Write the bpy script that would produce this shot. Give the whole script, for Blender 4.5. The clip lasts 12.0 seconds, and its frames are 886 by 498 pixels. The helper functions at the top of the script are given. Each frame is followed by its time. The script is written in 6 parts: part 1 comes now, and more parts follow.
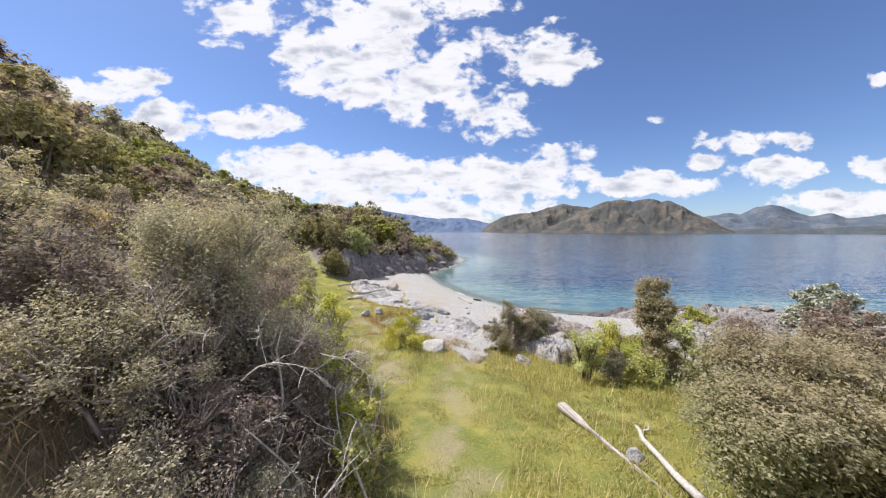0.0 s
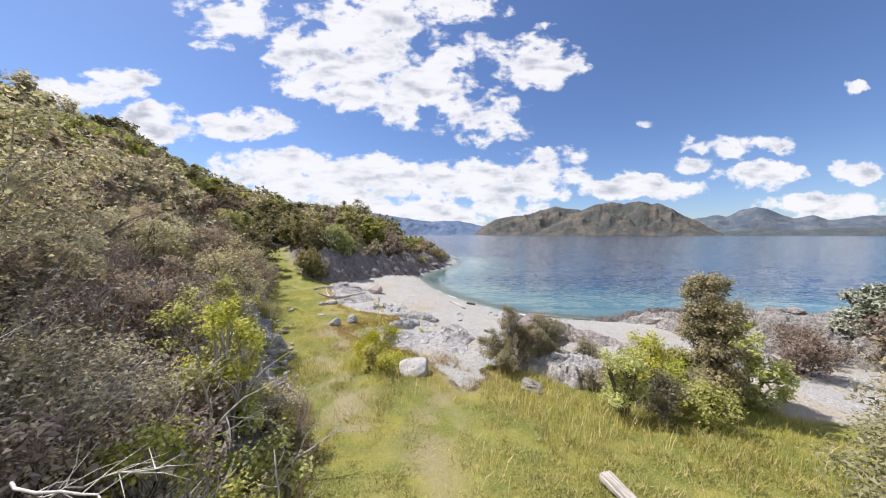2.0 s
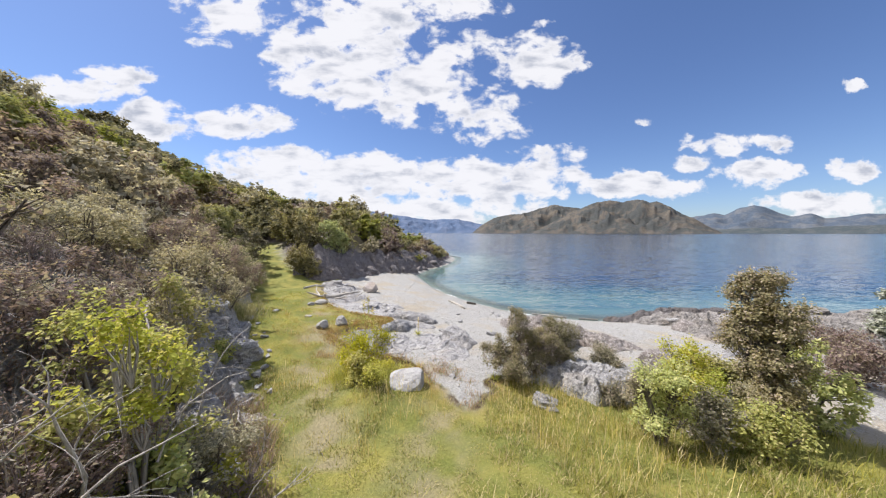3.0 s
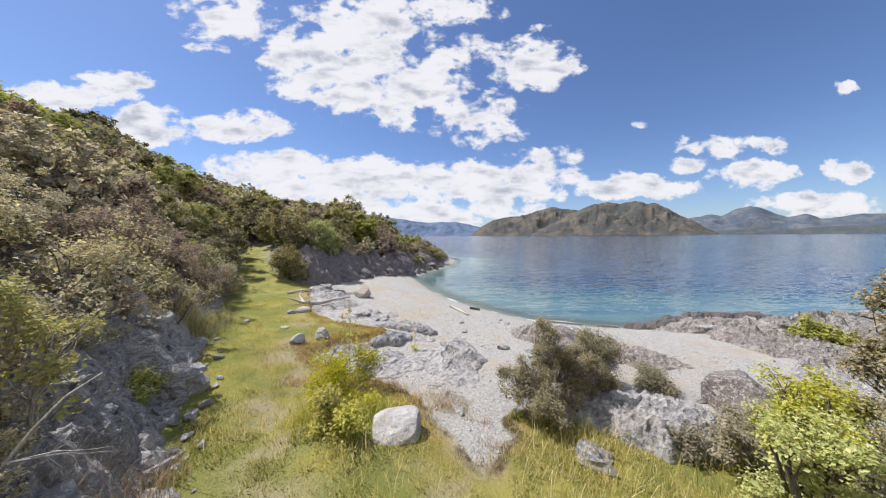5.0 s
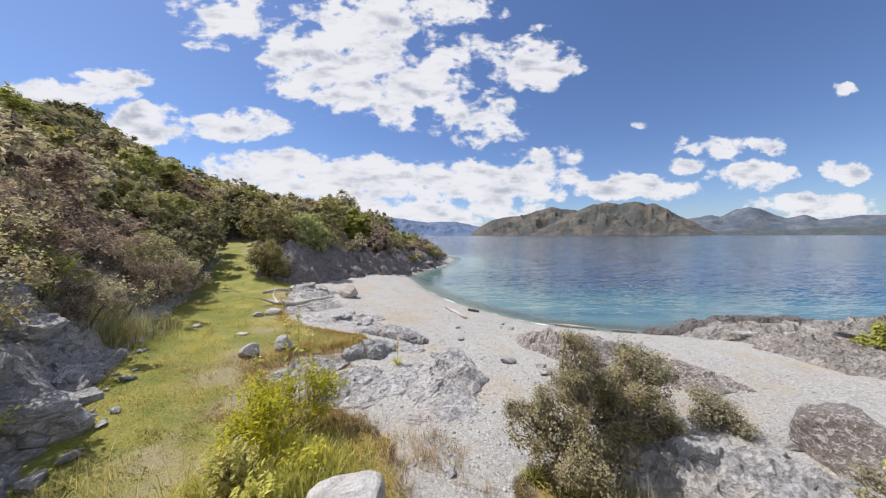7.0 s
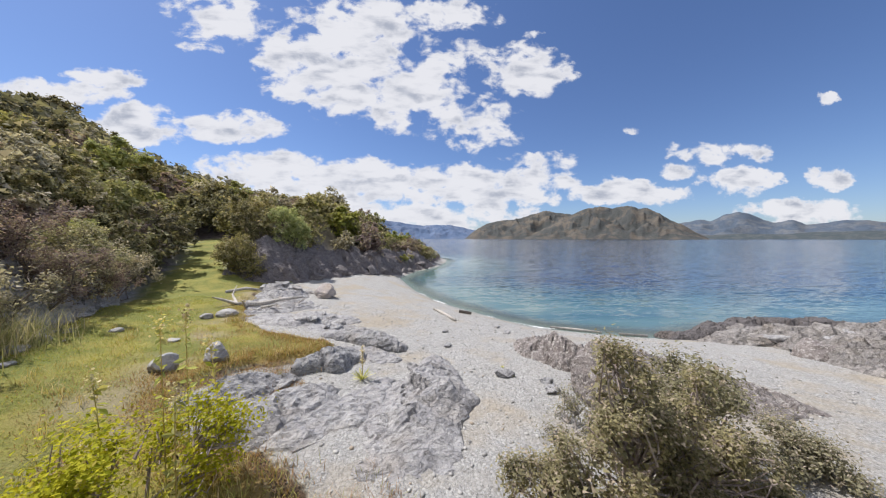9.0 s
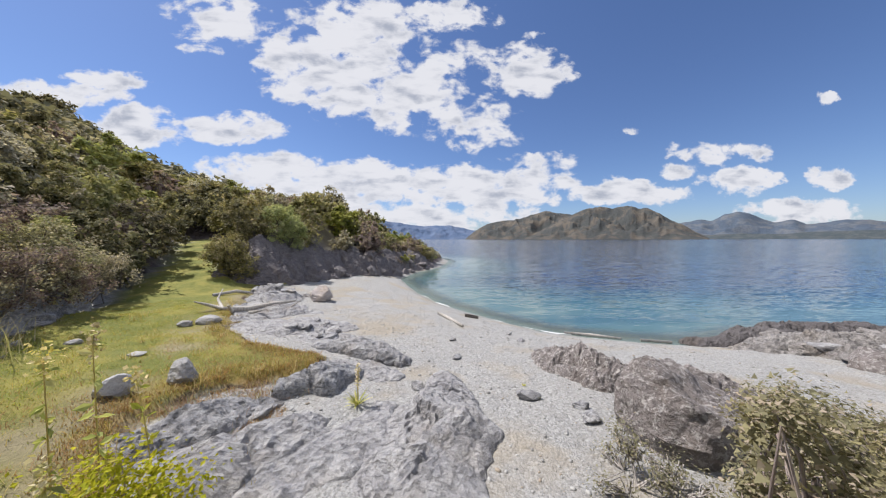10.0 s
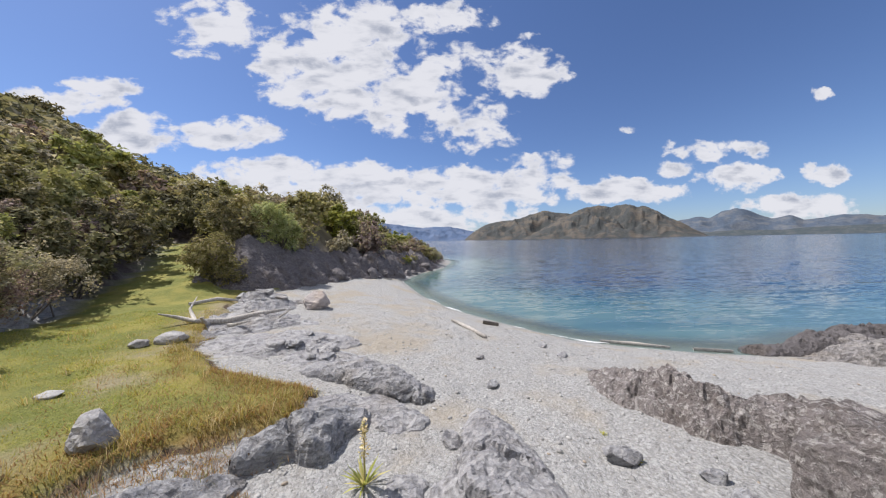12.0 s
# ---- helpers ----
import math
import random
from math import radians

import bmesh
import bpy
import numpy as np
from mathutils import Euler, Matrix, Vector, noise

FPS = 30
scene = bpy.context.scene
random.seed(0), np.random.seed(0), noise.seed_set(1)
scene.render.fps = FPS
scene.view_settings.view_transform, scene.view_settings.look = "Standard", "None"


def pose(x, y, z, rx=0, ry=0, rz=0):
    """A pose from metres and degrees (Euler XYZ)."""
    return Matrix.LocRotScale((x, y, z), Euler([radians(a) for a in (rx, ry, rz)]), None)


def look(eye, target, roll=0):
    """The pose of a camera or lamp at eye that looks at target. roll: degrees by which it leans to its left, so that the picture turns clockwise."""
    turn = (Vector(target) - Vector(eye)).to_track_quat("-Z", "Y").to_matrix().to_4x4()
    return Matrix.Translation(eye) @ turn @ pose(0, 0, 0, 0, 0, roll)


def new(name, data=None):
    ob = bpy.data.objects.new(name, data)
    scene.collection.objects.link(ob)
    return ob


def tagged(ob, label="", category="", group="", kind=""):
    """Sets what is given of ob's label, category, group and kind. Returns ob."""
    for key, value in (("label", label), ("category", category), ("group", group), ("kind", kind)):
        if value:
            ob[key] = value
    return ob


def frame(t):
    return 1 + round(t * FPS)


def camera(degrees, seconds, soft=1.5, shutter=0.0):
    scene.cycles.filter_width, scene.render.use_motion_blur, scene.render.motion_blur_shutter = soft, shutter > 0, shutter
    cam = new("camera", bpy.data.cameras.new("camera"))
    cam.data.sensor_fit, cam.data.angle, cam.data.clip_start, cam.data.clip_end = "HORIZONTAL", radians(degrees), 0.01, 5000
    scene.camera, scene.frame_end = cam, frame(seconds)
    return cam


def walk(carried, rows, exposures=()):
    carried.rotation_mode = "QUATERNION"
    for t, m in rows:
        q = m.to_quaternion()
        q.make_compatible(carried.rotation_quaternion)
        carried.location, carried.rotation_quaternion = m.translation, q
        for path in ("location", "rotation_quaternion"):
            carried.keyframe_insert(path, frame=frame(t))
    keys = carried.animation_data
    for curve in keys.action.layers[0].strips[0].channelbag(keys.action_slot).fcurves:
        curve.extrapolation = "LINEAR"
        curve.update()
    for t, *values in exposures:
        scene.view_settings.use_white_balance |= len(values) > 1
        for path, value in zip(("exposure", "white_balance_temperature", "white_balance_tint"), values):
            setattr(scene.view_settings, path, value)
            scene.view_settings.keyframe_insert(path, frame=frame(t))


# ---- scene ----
cam = camera(114.6, 12.0, soft=1.2)
PATH = [
    (0, (-0.076, 2.099, 4.748), (-0.041, 4.095, 4.625), 0.25),
    (0.5, (-0.008, 2.61, 4.633), (0.038, 4.606, 4.518), 0.22),
    (1, (0.067, 3.152, 4.498), (0.129, 5.148, 4.389), 0.04),
    (1.5, (0.132, 3.643, 4.409), (0.206, 5.639, 4.303), 0.27),
    (2, (0.222, 4.114, 4.328), (0.301, 6.110, 4.225), 0.05),
    (2.5, (0.249, 4.623, 4.231), (0.332, 6.618, 4.115), 0.14),
    (3, (0.277, 5.049, 4.166), (0.364, 7.044, 4.051), 0.03),
    (5, (0.275, 6.615, 3.915), (0.372, 8.610, 3.820), -0.38),
    (5.5, (0.34, 7.009, 3.832), (0.435, 9.005, 3.745), -0.70),
    (6, (0.381, 7.411, 3.75), (0.475, 9.407, 3.661), -0.46),
    (6.5, (0.461, 7.776, 3.687), (0.560, 9.771, 3.592), -0.38),
    (7, (0.531, 8.11, 3.611), (0.633, 10.105, 3.514), -0.16),
    (9, (0.868, 9.389, 3.197), (1.005, 11.383, 3.123), 0.05),
    (9.5, (0.839, 9.785, 3.143), (0.976, 11.779, 3.075), -0.14),
    (10, (0.76, 10.208, 3.119), (0.896, 12.202, 3.049), -0.11),
    (10.5, (0.673, 10.616, 3.06), (0.809, 12.610, 2.992), -0.34),
    (11, (0.588, 11.012, 2.985), (0.727, 13.006, 2.911), -0.33),
    (11.5, (0.512, 11.342, 2.955), (0.651, 13.336, 2.881), -0.74),
    (12, (0.4, 11.639, 2.943), (0.542, 13.633, 2.882), -1.05),
]
walk(cam, [(t, look(eye, target, roll)) for t, eye, target, roll in PATH], exposures=[(0, 0.43, 6480, 14), (5, 0.31, 6500, 13), (9, 0.19, 6430, 13), (12, 0.13, 6380, 14)])

# ---- sun, sky and clouds ----
SUN_AZ, SUN_EL = -61.0, 57.0        # degrees from +y towards +x; degrees over the horizon
SKY_STRENGTH, SUN_STRENGTH = 0.083, 5.4
WATER = -0.15

sun_way = Vector((math.sin(radians(SUN_AZ)) * math.cos(radians(SUN_EL)), math.cos(radians(SUN_AZ)) * math.cos(radians(SUN_EL)), math.sin(radians(SUN_EL))))
sun = new("sun", bpy.data.lights.new("sun", "SUN"))
sun.data.energy, sun.data.angle, sun.data.color = SUN_STRENGTH, radians(0.6), (1.0, 0.955, 0.88)
sun.matrix_world = look(sun_way * 100, (0, 0, 0))


class Nodes:
    """Short ways to write a node tree."""

    def __init__(self, tree):
        self.tree = tree
        tree.nodes.clear()

    def add(self, kind, **sockets):
        n = self.tree.nodes.new(kind)
        for k, v in sockets.items():
            self.put(n.inputs[k.replace("_", " ")], v)
        return n

    def put(self, socket, v):
        if isinstance(v, bpy.types.NodeSocket):
            self.tree.links.new(v, socket)
        else:
            socket.default_value = v

    def math(self, op, a, b=0.0, clamp=False):
        n = self.tree.nodes.new("ShaderNodeMath")
        n.operation, n.use_clamp = op, clamp
        self.put(n.inputs[0], a), self.put(n.inputs[1], b)
        return n.outputs[0]

    def step(self, v, a, b, lo=0.0, hi=1.0):
        n = self.add("ShaderNodeMapRange", Value=v, From_Min=a, From_Max=b, To_Min=lo, To_Max=hi)
        n.interpolation_type = "SMOOTHSTEP"
        return n.outputs[0]

    def vec(self, op, a, b, c=None):
        n = self.tree.nodes.new("ShaderNodeVectorMath")
        n.operation = op
        self.put(n.inputs[0], a), self.put(n.inputs[1], b)
        if c is not None:
            self.put(n.inputs[2], c)
        return n.outputs["Value"] if op in ("DOT_PRODUCT", "LENGTH") else n.outputs[0]

    def add_attr(self, name):
        a = self.tree.nodes.new("ShaderNodeAttribute")
        a.attribute_name = name
        return a.outputs["Fac"]

    def blend(self, fac, a, b):
        n = self.tree.nodes.new("ShaderNodeMix")
        self.put(n.inputs[0], fac), self.put(n.inputs[2], a), self.put(n.inputs[3], b)
        return n.outputs[0]

    def mix(self, fac, a, b, mode="MIX"):
        n = self.tree.nodes.new("ShaderNodeMix")
        n.data_type, n.blend_type = "RGBA", mode
        self.put(n.inputs[0], fac)
        for s, v in ((n.inputs[6], a), (n.inputs[7], b)):
            self.put(s, (*v, 1) if isinstance(v, tuple) and len(v) == 3 else v)
        return n.outputs[2]

    def noise(self, vec, scale, detail=4.0, rough=0.55, distort=0.0):
        return self.add("ShaderNodeTexNoise", Vector=vec, Scale=scale, Detail=detail, Roughness=rough, Distortion=distort).outputs[0]

    def stretch(self, vec, sx, sy, sz, rot=(0, 0, 0)):
        return self.add("ShaderNodeMapping", Vector=vec, Scale=(sx, sy, sz), Rotation=rot).outputs[0]


# centre and radii of the cloud banks on the plane one ahead (x/y, z/y), and how full they are
HIGH_CLOUDS = [
    (-0.265, 0.604, 0.25, 0.198, 1), (-0.417, 0.575, 0.146, 0.146, 0.9), (-0.074, 0.505, 0.229, 0.156, 0.9), (0.099, 0.581, 0.229, 0.125, 0.6),
    (0.159, 0.413, 0.188, 0.115, 0.7), (0.388, 0.594, 0.156, 0.094, 1), (-0.639, 0.717, 0.208, 0.104, 0.75), (0.097, 0.769, 0.188, 0.054, 0.9),
    (-0.15, 0.743, 0.167, 0.083, 0.9), (0.375, 0.718, 0.054, 0.025, 0.7), (1.541, 0.53, 0.05, 0.029, 0.8), (-0.755, 0.616, 0.058, 0.025, 0.6)]
LOW_CLOUDS = [
    (-0.347, 0.189, 0.448, 0.094, 1), (0.201, 0.183, 0.396, 0.087, 0.9), (-0.539, 0.245, 0.229, 0.054, 0.8), (-0.034, 0.08, 0.5, 0.054, 0.8),
    (0.397, 0.272, 0.188, 0.042, 0.6), (-1.212, 0.458, 0.25, 0.05, 1), (-0.936, 0.36, 0.177, 0.075, 1), (-1.031, 0.511, 0.135, 0.037, 0.9),
    (-0.631, 0.373, 0.177, 0.05, 1), (0.739, 0.172, 0.25, 0.05, 1), (1.2, 0.215, 0.171, 0.058, 1), (1.092, 0.317, 0.229, 0.042, 0.7),
    (1.474, 0.104, 0.271, 0.058, 0.75), (1.564, 0.234, 0.115, 0.046, 0.9), (0.915, 0.248, 0.125, 0.029, 0.5), (0.748, 0.391, 0.075, 0.017, 0.5)]


def build_sky():
    world = bpy.data.worlds.new("sky")
    scene.world = world
    world.use_nodes = True
    n = Nodes(world.node_tree)
    air = n.add("ShaderNodeTexSky")
    air.sky_type, air.sun_disc, air.sun_elevation, air.sun_rotation = "NISHITA", False, radians(SUN_EL), radians(SUN_AZ % 360)
    air.altitude, air.air_density, air.dust_density, air.ozone_density = 300.0, 1.0, 0.5, 2.0
    sky = air.outputs[0]
    way = n.add("ShaderNodeTexCoord").outputs["Generated"]
    xyz = n.add("ShaderNodeSeparateXYZ", Vector=way)
    x, y, z = xyz.outputs
    ahead = n.math("MAXIMUM", y, 0.12)
    plane = n.add("ShaderNodeCombineXYZ", X=n.math("DIVIDE", x, ahead), Y=n.math("DIVIDE", z, ahead), Z=0.0).outputs[0]
    warp = n.add("ShaderNodeTexNoise", Vector=n.stretch(plane, 1, 1.6, 1), Scale=7.0, Detail=5.0, Roughness=0.6)
    bent = n.vec("MULTIPLY_ADD", warp.outputs["Color"], (0.12, 0.07, 0), plane)
    bent = n.vec("SUBTRACT", bent, (0.06, 0.035, 0))
    bank = 0.0
    for u, v, ru, rv, full in HIGH_CLOUDS + LOW_CLOUDS:
        off = n.vec("MULTIPLY", n.vec("SUBTRACT", bent, (u, v, 0)), (1 / ru, 1 / rv, 0))
        r2 = n.vec("DOT_PRODUCT", off, off)
        one = n.math("MULTIPLY", n.math("SUBTRACT", 1.25, n.math("MULTIPLY", r2, 0.8)), full * (1.3 if v < 0.35 else 1.12))
        bank = n.math("MAXIMUM", bank, one)
    bank = n.math("MINIMUM", bank, 1.25)
    puffs = n.noise(n.stretch(plane, 1, 1.5, 1), 9.0, 8.0, 0.57, 0.25)
    broken = n.noise(n.stretch(plane, 1, 1.4, 1), 24.0, 5.0, 0.55, 0.2)
    puffs = n.math("ADD", n.math("MULTIPLY", puffs, 0.78), n.math("MULTIPLY", broken, 0.22))
    thick = n.math("ADD", n.math("MULTIPLY", bank, 0.80), n.math("MULTIPLY", n.math("MULTIPLY", n.math("SUBTRACT", puffs, 0.5), 3.6), n.step(bank, -0.1, 0.55, 0.2, 1.0)))
    front = n.step(thick, 0.34, 0.80)
    # rest of the dome, unseen: same kind of loose cloud, thickened for fill light
    rest = n.step(n.noise(n.stretch(way, 1, 1, 2.2), 3.2, 8.0, 0.6), 0.40, 0.54)
    mask = n.blend(n.step(y, 0.12, 0.2), rest, front)
    mask = n.math("MULTIPLY", mask, n.step(z, 0.0, 0.04))
    shade = n.step(n.noise(n.stretch(plane, 1, 3.2, 1, (0, 0, 0.06)), 6.0, 5.0, 0.52), 0.44, 0.66)
    deep = n.math("MULTIPLY", n.step(thick, 0.55, 1.3), shade)
    white = n.mix(deep, (8.6, 8.75, 9.0), (4.5, 4.9, 5.7))
    tint = n.mix(1.0, sky, (0.87, 1.0, 1.25), "MULTIPLY")
    col = n.mix(n.math("MULTIPLY", mask, 0.97), tint, white)
    bg = n.add("ShaderNodeBackground", Color=col, Strength=SKY_STRENGTH)
    n.add("ShaderNodeOutputWorld", Surface=bg.outputs[0])
    world.cycles.sampling_method = "MANUAL"
    world.cycles.sample_map_resolution = 1024


build_sky()


# ---- shape of the land ----
def lattice(ix, iy, iz, seed):
    h = (ix * 374761393 + iy * 668265263 + iz * 2147483647 + seed * 974634777) & 0xFFFFFFFF
    h = ((h ^ (h >> 13)) * 1274126177) & 0xFFFFFFFF
    return ((h ^ (h >> 16)) & 0xFFFF) / 65535.0


def grain(p, seed=0):
    """Smooth value noise, 0 to 1, of points (n, 3)."""
    i = np.floor(p).astype(np.int64)
    f = p - i
    f = f * f * (3 - 2 * f)
    out = 0.0
    for c in range(8):
        dx, dy, dz = c & 1, (c >> 1) & 1, c >> 2
        w = (f[:, 0] if dx else 1 - f[:, 0]) * (f[:, 1] if dy else 1 - f[:, 1]) * (f[:, 2] if dz else 1 - f[:, 2])
        out = out + w * lattice(i[:, 0] + dx, i[:, 1] + dy, i[:, 2] + dz, seed)
    return out


def fbm(p, octaves=4, seed=0, rough=0.5):
    total, amp, norm = 0.0, 1.0, 0.0
    for k in range(octaves):
        total = total + amp * grain(p * 2.0**k, seed + 17 * k)
        norm, amp = norm + amp, amp * rough
    return total / norm


def flat_fbm(x, y, scale, octaves=4, seed=0):
    return fbm(np.stack([x / scale, y / scale, np.zeros_like(x) + 0.37], 1), octaves, seed)


def away(x, y, line):
    """Distance of points from a line of corners."""
    best = np.full(x.shape, 1e9)
    for (ax, ay), (bx, by) in zip(line[:-1], line[1:]):
        ux, uy = bx - ax, by - ay
        k = np.clip(((x - ax) * ux + (y - ay) * uy) / (ux * ux + uy * uy), 0, 1)
        best = np.minimum(best, np.hypot(x - ax - k * ux, y - ay - k * uy))
    return best


def inside(x, y, ring):
    odd = np.zeros(x.shape, bool)
    for (ax, ay), (bx, by) in zip(ring, ring[1:] + ring[:1]):
        if ay == by:
            continue
        cross = ((ay > y) != (by > y)) & (x < (bx - ax) * (y - ay) / (by - ay) + ax)
        odd ^= cross
    return odd


SHORE = [(3000, -900), (400, -120), (120, -12), (50, 10), (30, 15.5), (22, 18.2), (16, 18.5), (12, 18.7), (9.7, 18.1), (8.9, 18.2), (7.6, 18.55), (6.3, 19.05), (4.9, 19.8),
         (4.1, 20.75), (3.0, 22.2), (1.6, 24.2), (0.3, 27.5), (-0.6, 31.0), (-1.2, 33.5), (0.2, 38.4), (2.6, 43.0), (4.1, 50.0), (4.6, 54.5), (2.5, 60), (-6, 72), (-30, 110),
         (-90, 190), (-260, 420), (-700, 1100), (-1500, 4700)]
FOOT = [(-1.6, -4700), (-1.6, -10), (-1.3, 1), (-1.15, 5.5), (-1.75, 8.0), (-2.5, 9.3), (-3.3, 10.4), (-4.0, 11.7), (-5.0, 13.5), (-6.15, 15.1), (-7.2, 16.9), (-8.1, 18.4), (-9.8, 21.2),
        (-12, 25.5), (-15, 29.5), (-17, 33), (-14.2, 33), (-11.5, 28), (-8.8, 24), (-7.3, 23.0), (-6.3, 23.8), (-5.5, 27), (-4.7, 30), (-2.2, 34.3), (-0.5, 38.4), (1.9, 43.2),
        (3.4, 50.0), (3.9, 54), (1.8, 59), (-7, 71), (-31, 109), (-92, 190), (-262, 421), (-702, 1100), (-1502, 4700)]
GRAVEL_W = [(0.85, 9.95), (0.5, 10.4), (0.2, 11.1), (-0.6, 12.0), (-1.7, 12.7), (-2.6, 13.6), (-2.0, 14.5), (-0.9, 14.95), (-1.0, 15.6), (-2.6, 16.2), (-3.9, 17.2), (-4.9, 19.2), (-6.0, 22.0)]
GRAVEL_E = [(0.95, 9.95), (1.3, 10.4), (1.65, 11.0), (2.5, 11.45), (4.0, 10.7), (5.2, 10.0), (6.5, 8.8), (9, 8.2), (14, 7.5), (30, 4), (120, -40), (400, -160), (3000, -1000)]
LAND = SHORE + [(-4800, 4700), (-4800, -4800), (3000, -4800)]
HILL = FOOT + [(-4800, 4700), (-4800, -4700)]
GRAVEL = GRAVEL_W[::-1] + GRAVEL_E + SHORE[1:19] + [(-4.2, 32), (-5.2, 28), (-6.1, 23.6)]


def soft_step(v, a, b):
    k = np.clip((v - a) / (b - a), 0, 1)
    return k * k * (3 - 2 * k)


def land(x, y, fine=True):
    """Height and the shares of grass, rock and worn earth, the ways from shore and bank, and the turf's rim of the ground."""
    x, y = np.asarray(x, float).ravel(), np.asarray(y, float).ravel()
    d = away(x, y, SHORE) * np.where(inside(x, y, LAND), 1, -1)
    on_hill = inside(x, y, HILL)
    u = away(x, y, FOOT) * np.where(on_hill, 1, -1)
    dd = np.maximum(d, 0)
    z = np.where(d >= 0, WATER + 1.27 * (1 - np.exp(-dd / 4.4)), WATER - 0.13 * np.minimum(-d, 14) - 0.4 * np.maximum(-d - 14, 0).clip(0, 120))
    ramp = 10.2 - y
    z += np.where(d > 0, 0.155 * (np.sqrt(np.maximum(ramp, 0) ** 2 + 0.6) - 0.77 + np.minimum(ramp, 0) * 0), 0) * np.where(ramp > 0, 1, 0) * np.clip(1 - np.maximum(x - 4, 0) / 12, 0.25, 1) * np.minimum(1, 30 / np.maximum(ramp, 30))
    # the grass corridor climbs to the saddle
    z += np.where(d > 0, 0.15 * np.maximum(0, y - 20) * soft_step(-x, 6.3, 8.5) * np.minimum(1, 12 / np.maximum(1, y - 20)), 0)
    az = np.degrees(np.arctan2(x, np.maximum(y - 4, 0.1)))
    tall = np.interp(-az, [0, 8, 14, 20, 27, 34, 40, 46, 60], [0.20, 0.22, 0.25, 0.28, 0.34, 0.45, 0.60, 0.80, 0.86])
    up = np.maximum(u, 0)
    low_y = 0.70 + 0.30 * soft_step(y, 3, 14)
    hill = tall * low_y * (31 * (1 - np.exp(-up / 38.0))) + (0.36 * soft_step(up, 0.0, 0.9) + (0.95 - 0.55 * soft_step(y, 8.8, 10.5)) * soft_step(up, 0.8, 2.1) + 0.4 * soft_step(y, 8.8, 10.5) * soft_step(up, 3, 8)) * low_y * np.clip(dd / 2.5, 0.45, 1) * (1 - 0.5 * soft_step(y, 36, 46))
    hill = hill + 0.42 * soft_step(up, 0.25, 1.25) * soft_step(y, 8.4, 10) * (1 - soft_step(y, 17, 20))
    z = z + np.where(u > 0, hill, 0)
    z = z + 0.25 * soft_step(u, -2.2, 0.3) * soft_step(y, 9.5, 11.5) * (1 - soft_step(y, 17, 19))
    # grassy hummock round the flat stone
    z = z + 0.30 * np.exp(-(((x + 0.75) / 1.15) ** 2 + ((y - 10.25) / 0.95) ** 2))
    gravel = inside(x, y, GRAVEL)
    g_edge = away(x, y, GRAVEL_W + [(-6.1, 23.6)]) * np.where(gravel, 1, -1)
    g_edge2 = away(x, y, GRAVEL_E) * np.where(gravel, 1, -1)
    edge = np.where(np.abs(g_edge) < np.abs(g_edge2), g_edge, g_edge2)
    wob = (flat_fbm(x, y, 0.7, 3, 5) - 0.5) * 0.9
    grass = 1 - soft_step(edge + wob, -0.12, 0.14)
    grass = np.where(d > 0, grass, 0) * (1 - soft_step(y, 29, 31.5) * soft_step(x, -9, -7))
    bank = soft_step(y, 8.6, 9.8) * soft_step(u + wob * 0.6, -0.15, 0.3) * (1 - soft_step(u + wob * 2, 2.2, 3.6))
    cliff = soft_step(y, 17, 19) * soft_step(u, 0.0, 0.3) * (1 - soft_step(u, 2.4, 4.0))
    rock = np.maximum(bank, cliff)
    track = np.exp(-((x - 0.35 - 0.25 * np.sin(y * 0.7)) / 0.5) ** 2) * (y < 10) * 0.55 + np.exp(-((x + 2.0 + 0.38 * (y - 11)) / 0.5) ** 2) * ((y > 8.5) & (y < 21)) * 0.7
    for px, py, pr, share_of in ((-2.5, 11.5, 0.42, 1.0), (-2.05, 10.65, 0.38, 1.0), (0.38, 6.0, 0.5, 0.8), (0.15, 4.4, 0.55, 0.9), (0.75, 5.2, 0.4, 0.6), (-3.1, 13.0, 0.4, 0.7)):
        track = np.maximum(track, share_of * np.exp(-((x - px) ** 2 + (y - py) ** 2) / pr**2))
    worn = np.clip(track * 1.35 * soft_step(flat_fbm(x, y, 0.45, 4, 9), 0.38, 0.58), 0, 1) * grass
    if fine:
        z = z + (flat_fbm(x, y, 3.5, 3, 2) - 0.5) * 0.16 * np.clip(dd / 3, 0, 1) * np.where(u > 0, 1.0, 0.7)
        z = z + rock * (np.abs(flat_fbm(x * 1.0 + 0.5 * y, y - 0.4 * x, 1.1, 4, 11) - 0.5) - 0.1) * 1.1
        z = z + grass * (flat_fbm(x, y, 0.45, 2, 21) - 0.5) * 0.07 + (1 - grass) * np.where(d > 0.3, 1, 0) * ((flat_fbm(x, y, 0.6, 3, 23) - 0.5) * 0.09 + (flat_fbm(x, y, 0.28, 2, 27) - 0.5) * 0.07)
        # the turf ends in a little scarp over the gravel
        z = z + grass * 0.15 * soft_step(-edge, -0.05, 0.2) * soft_step(y, 11.5, 13) * (u < 0)
        z = z + soft_step(up, 6, 30) * (flat_fbm(x, y, 14, 3, 31) - 0.5) * 3.0
    umber = soft_step(y, 19, 23) * cliff
    rim = grass * np.exp(-np.maximum(-edge, 0) / 0.45) * soft_step(y, 9.3, 10.5)
    return z, grass, rock, worn, d, u, rim, umber


def ground_z(x, y):
    return float(land([x], [y])[0][0])


# ---- materials ----
def surface(name):
    m = bpy.data.materials.new(name)
    m.use_nodes = True
    return m, Nodes(m.node_tree)


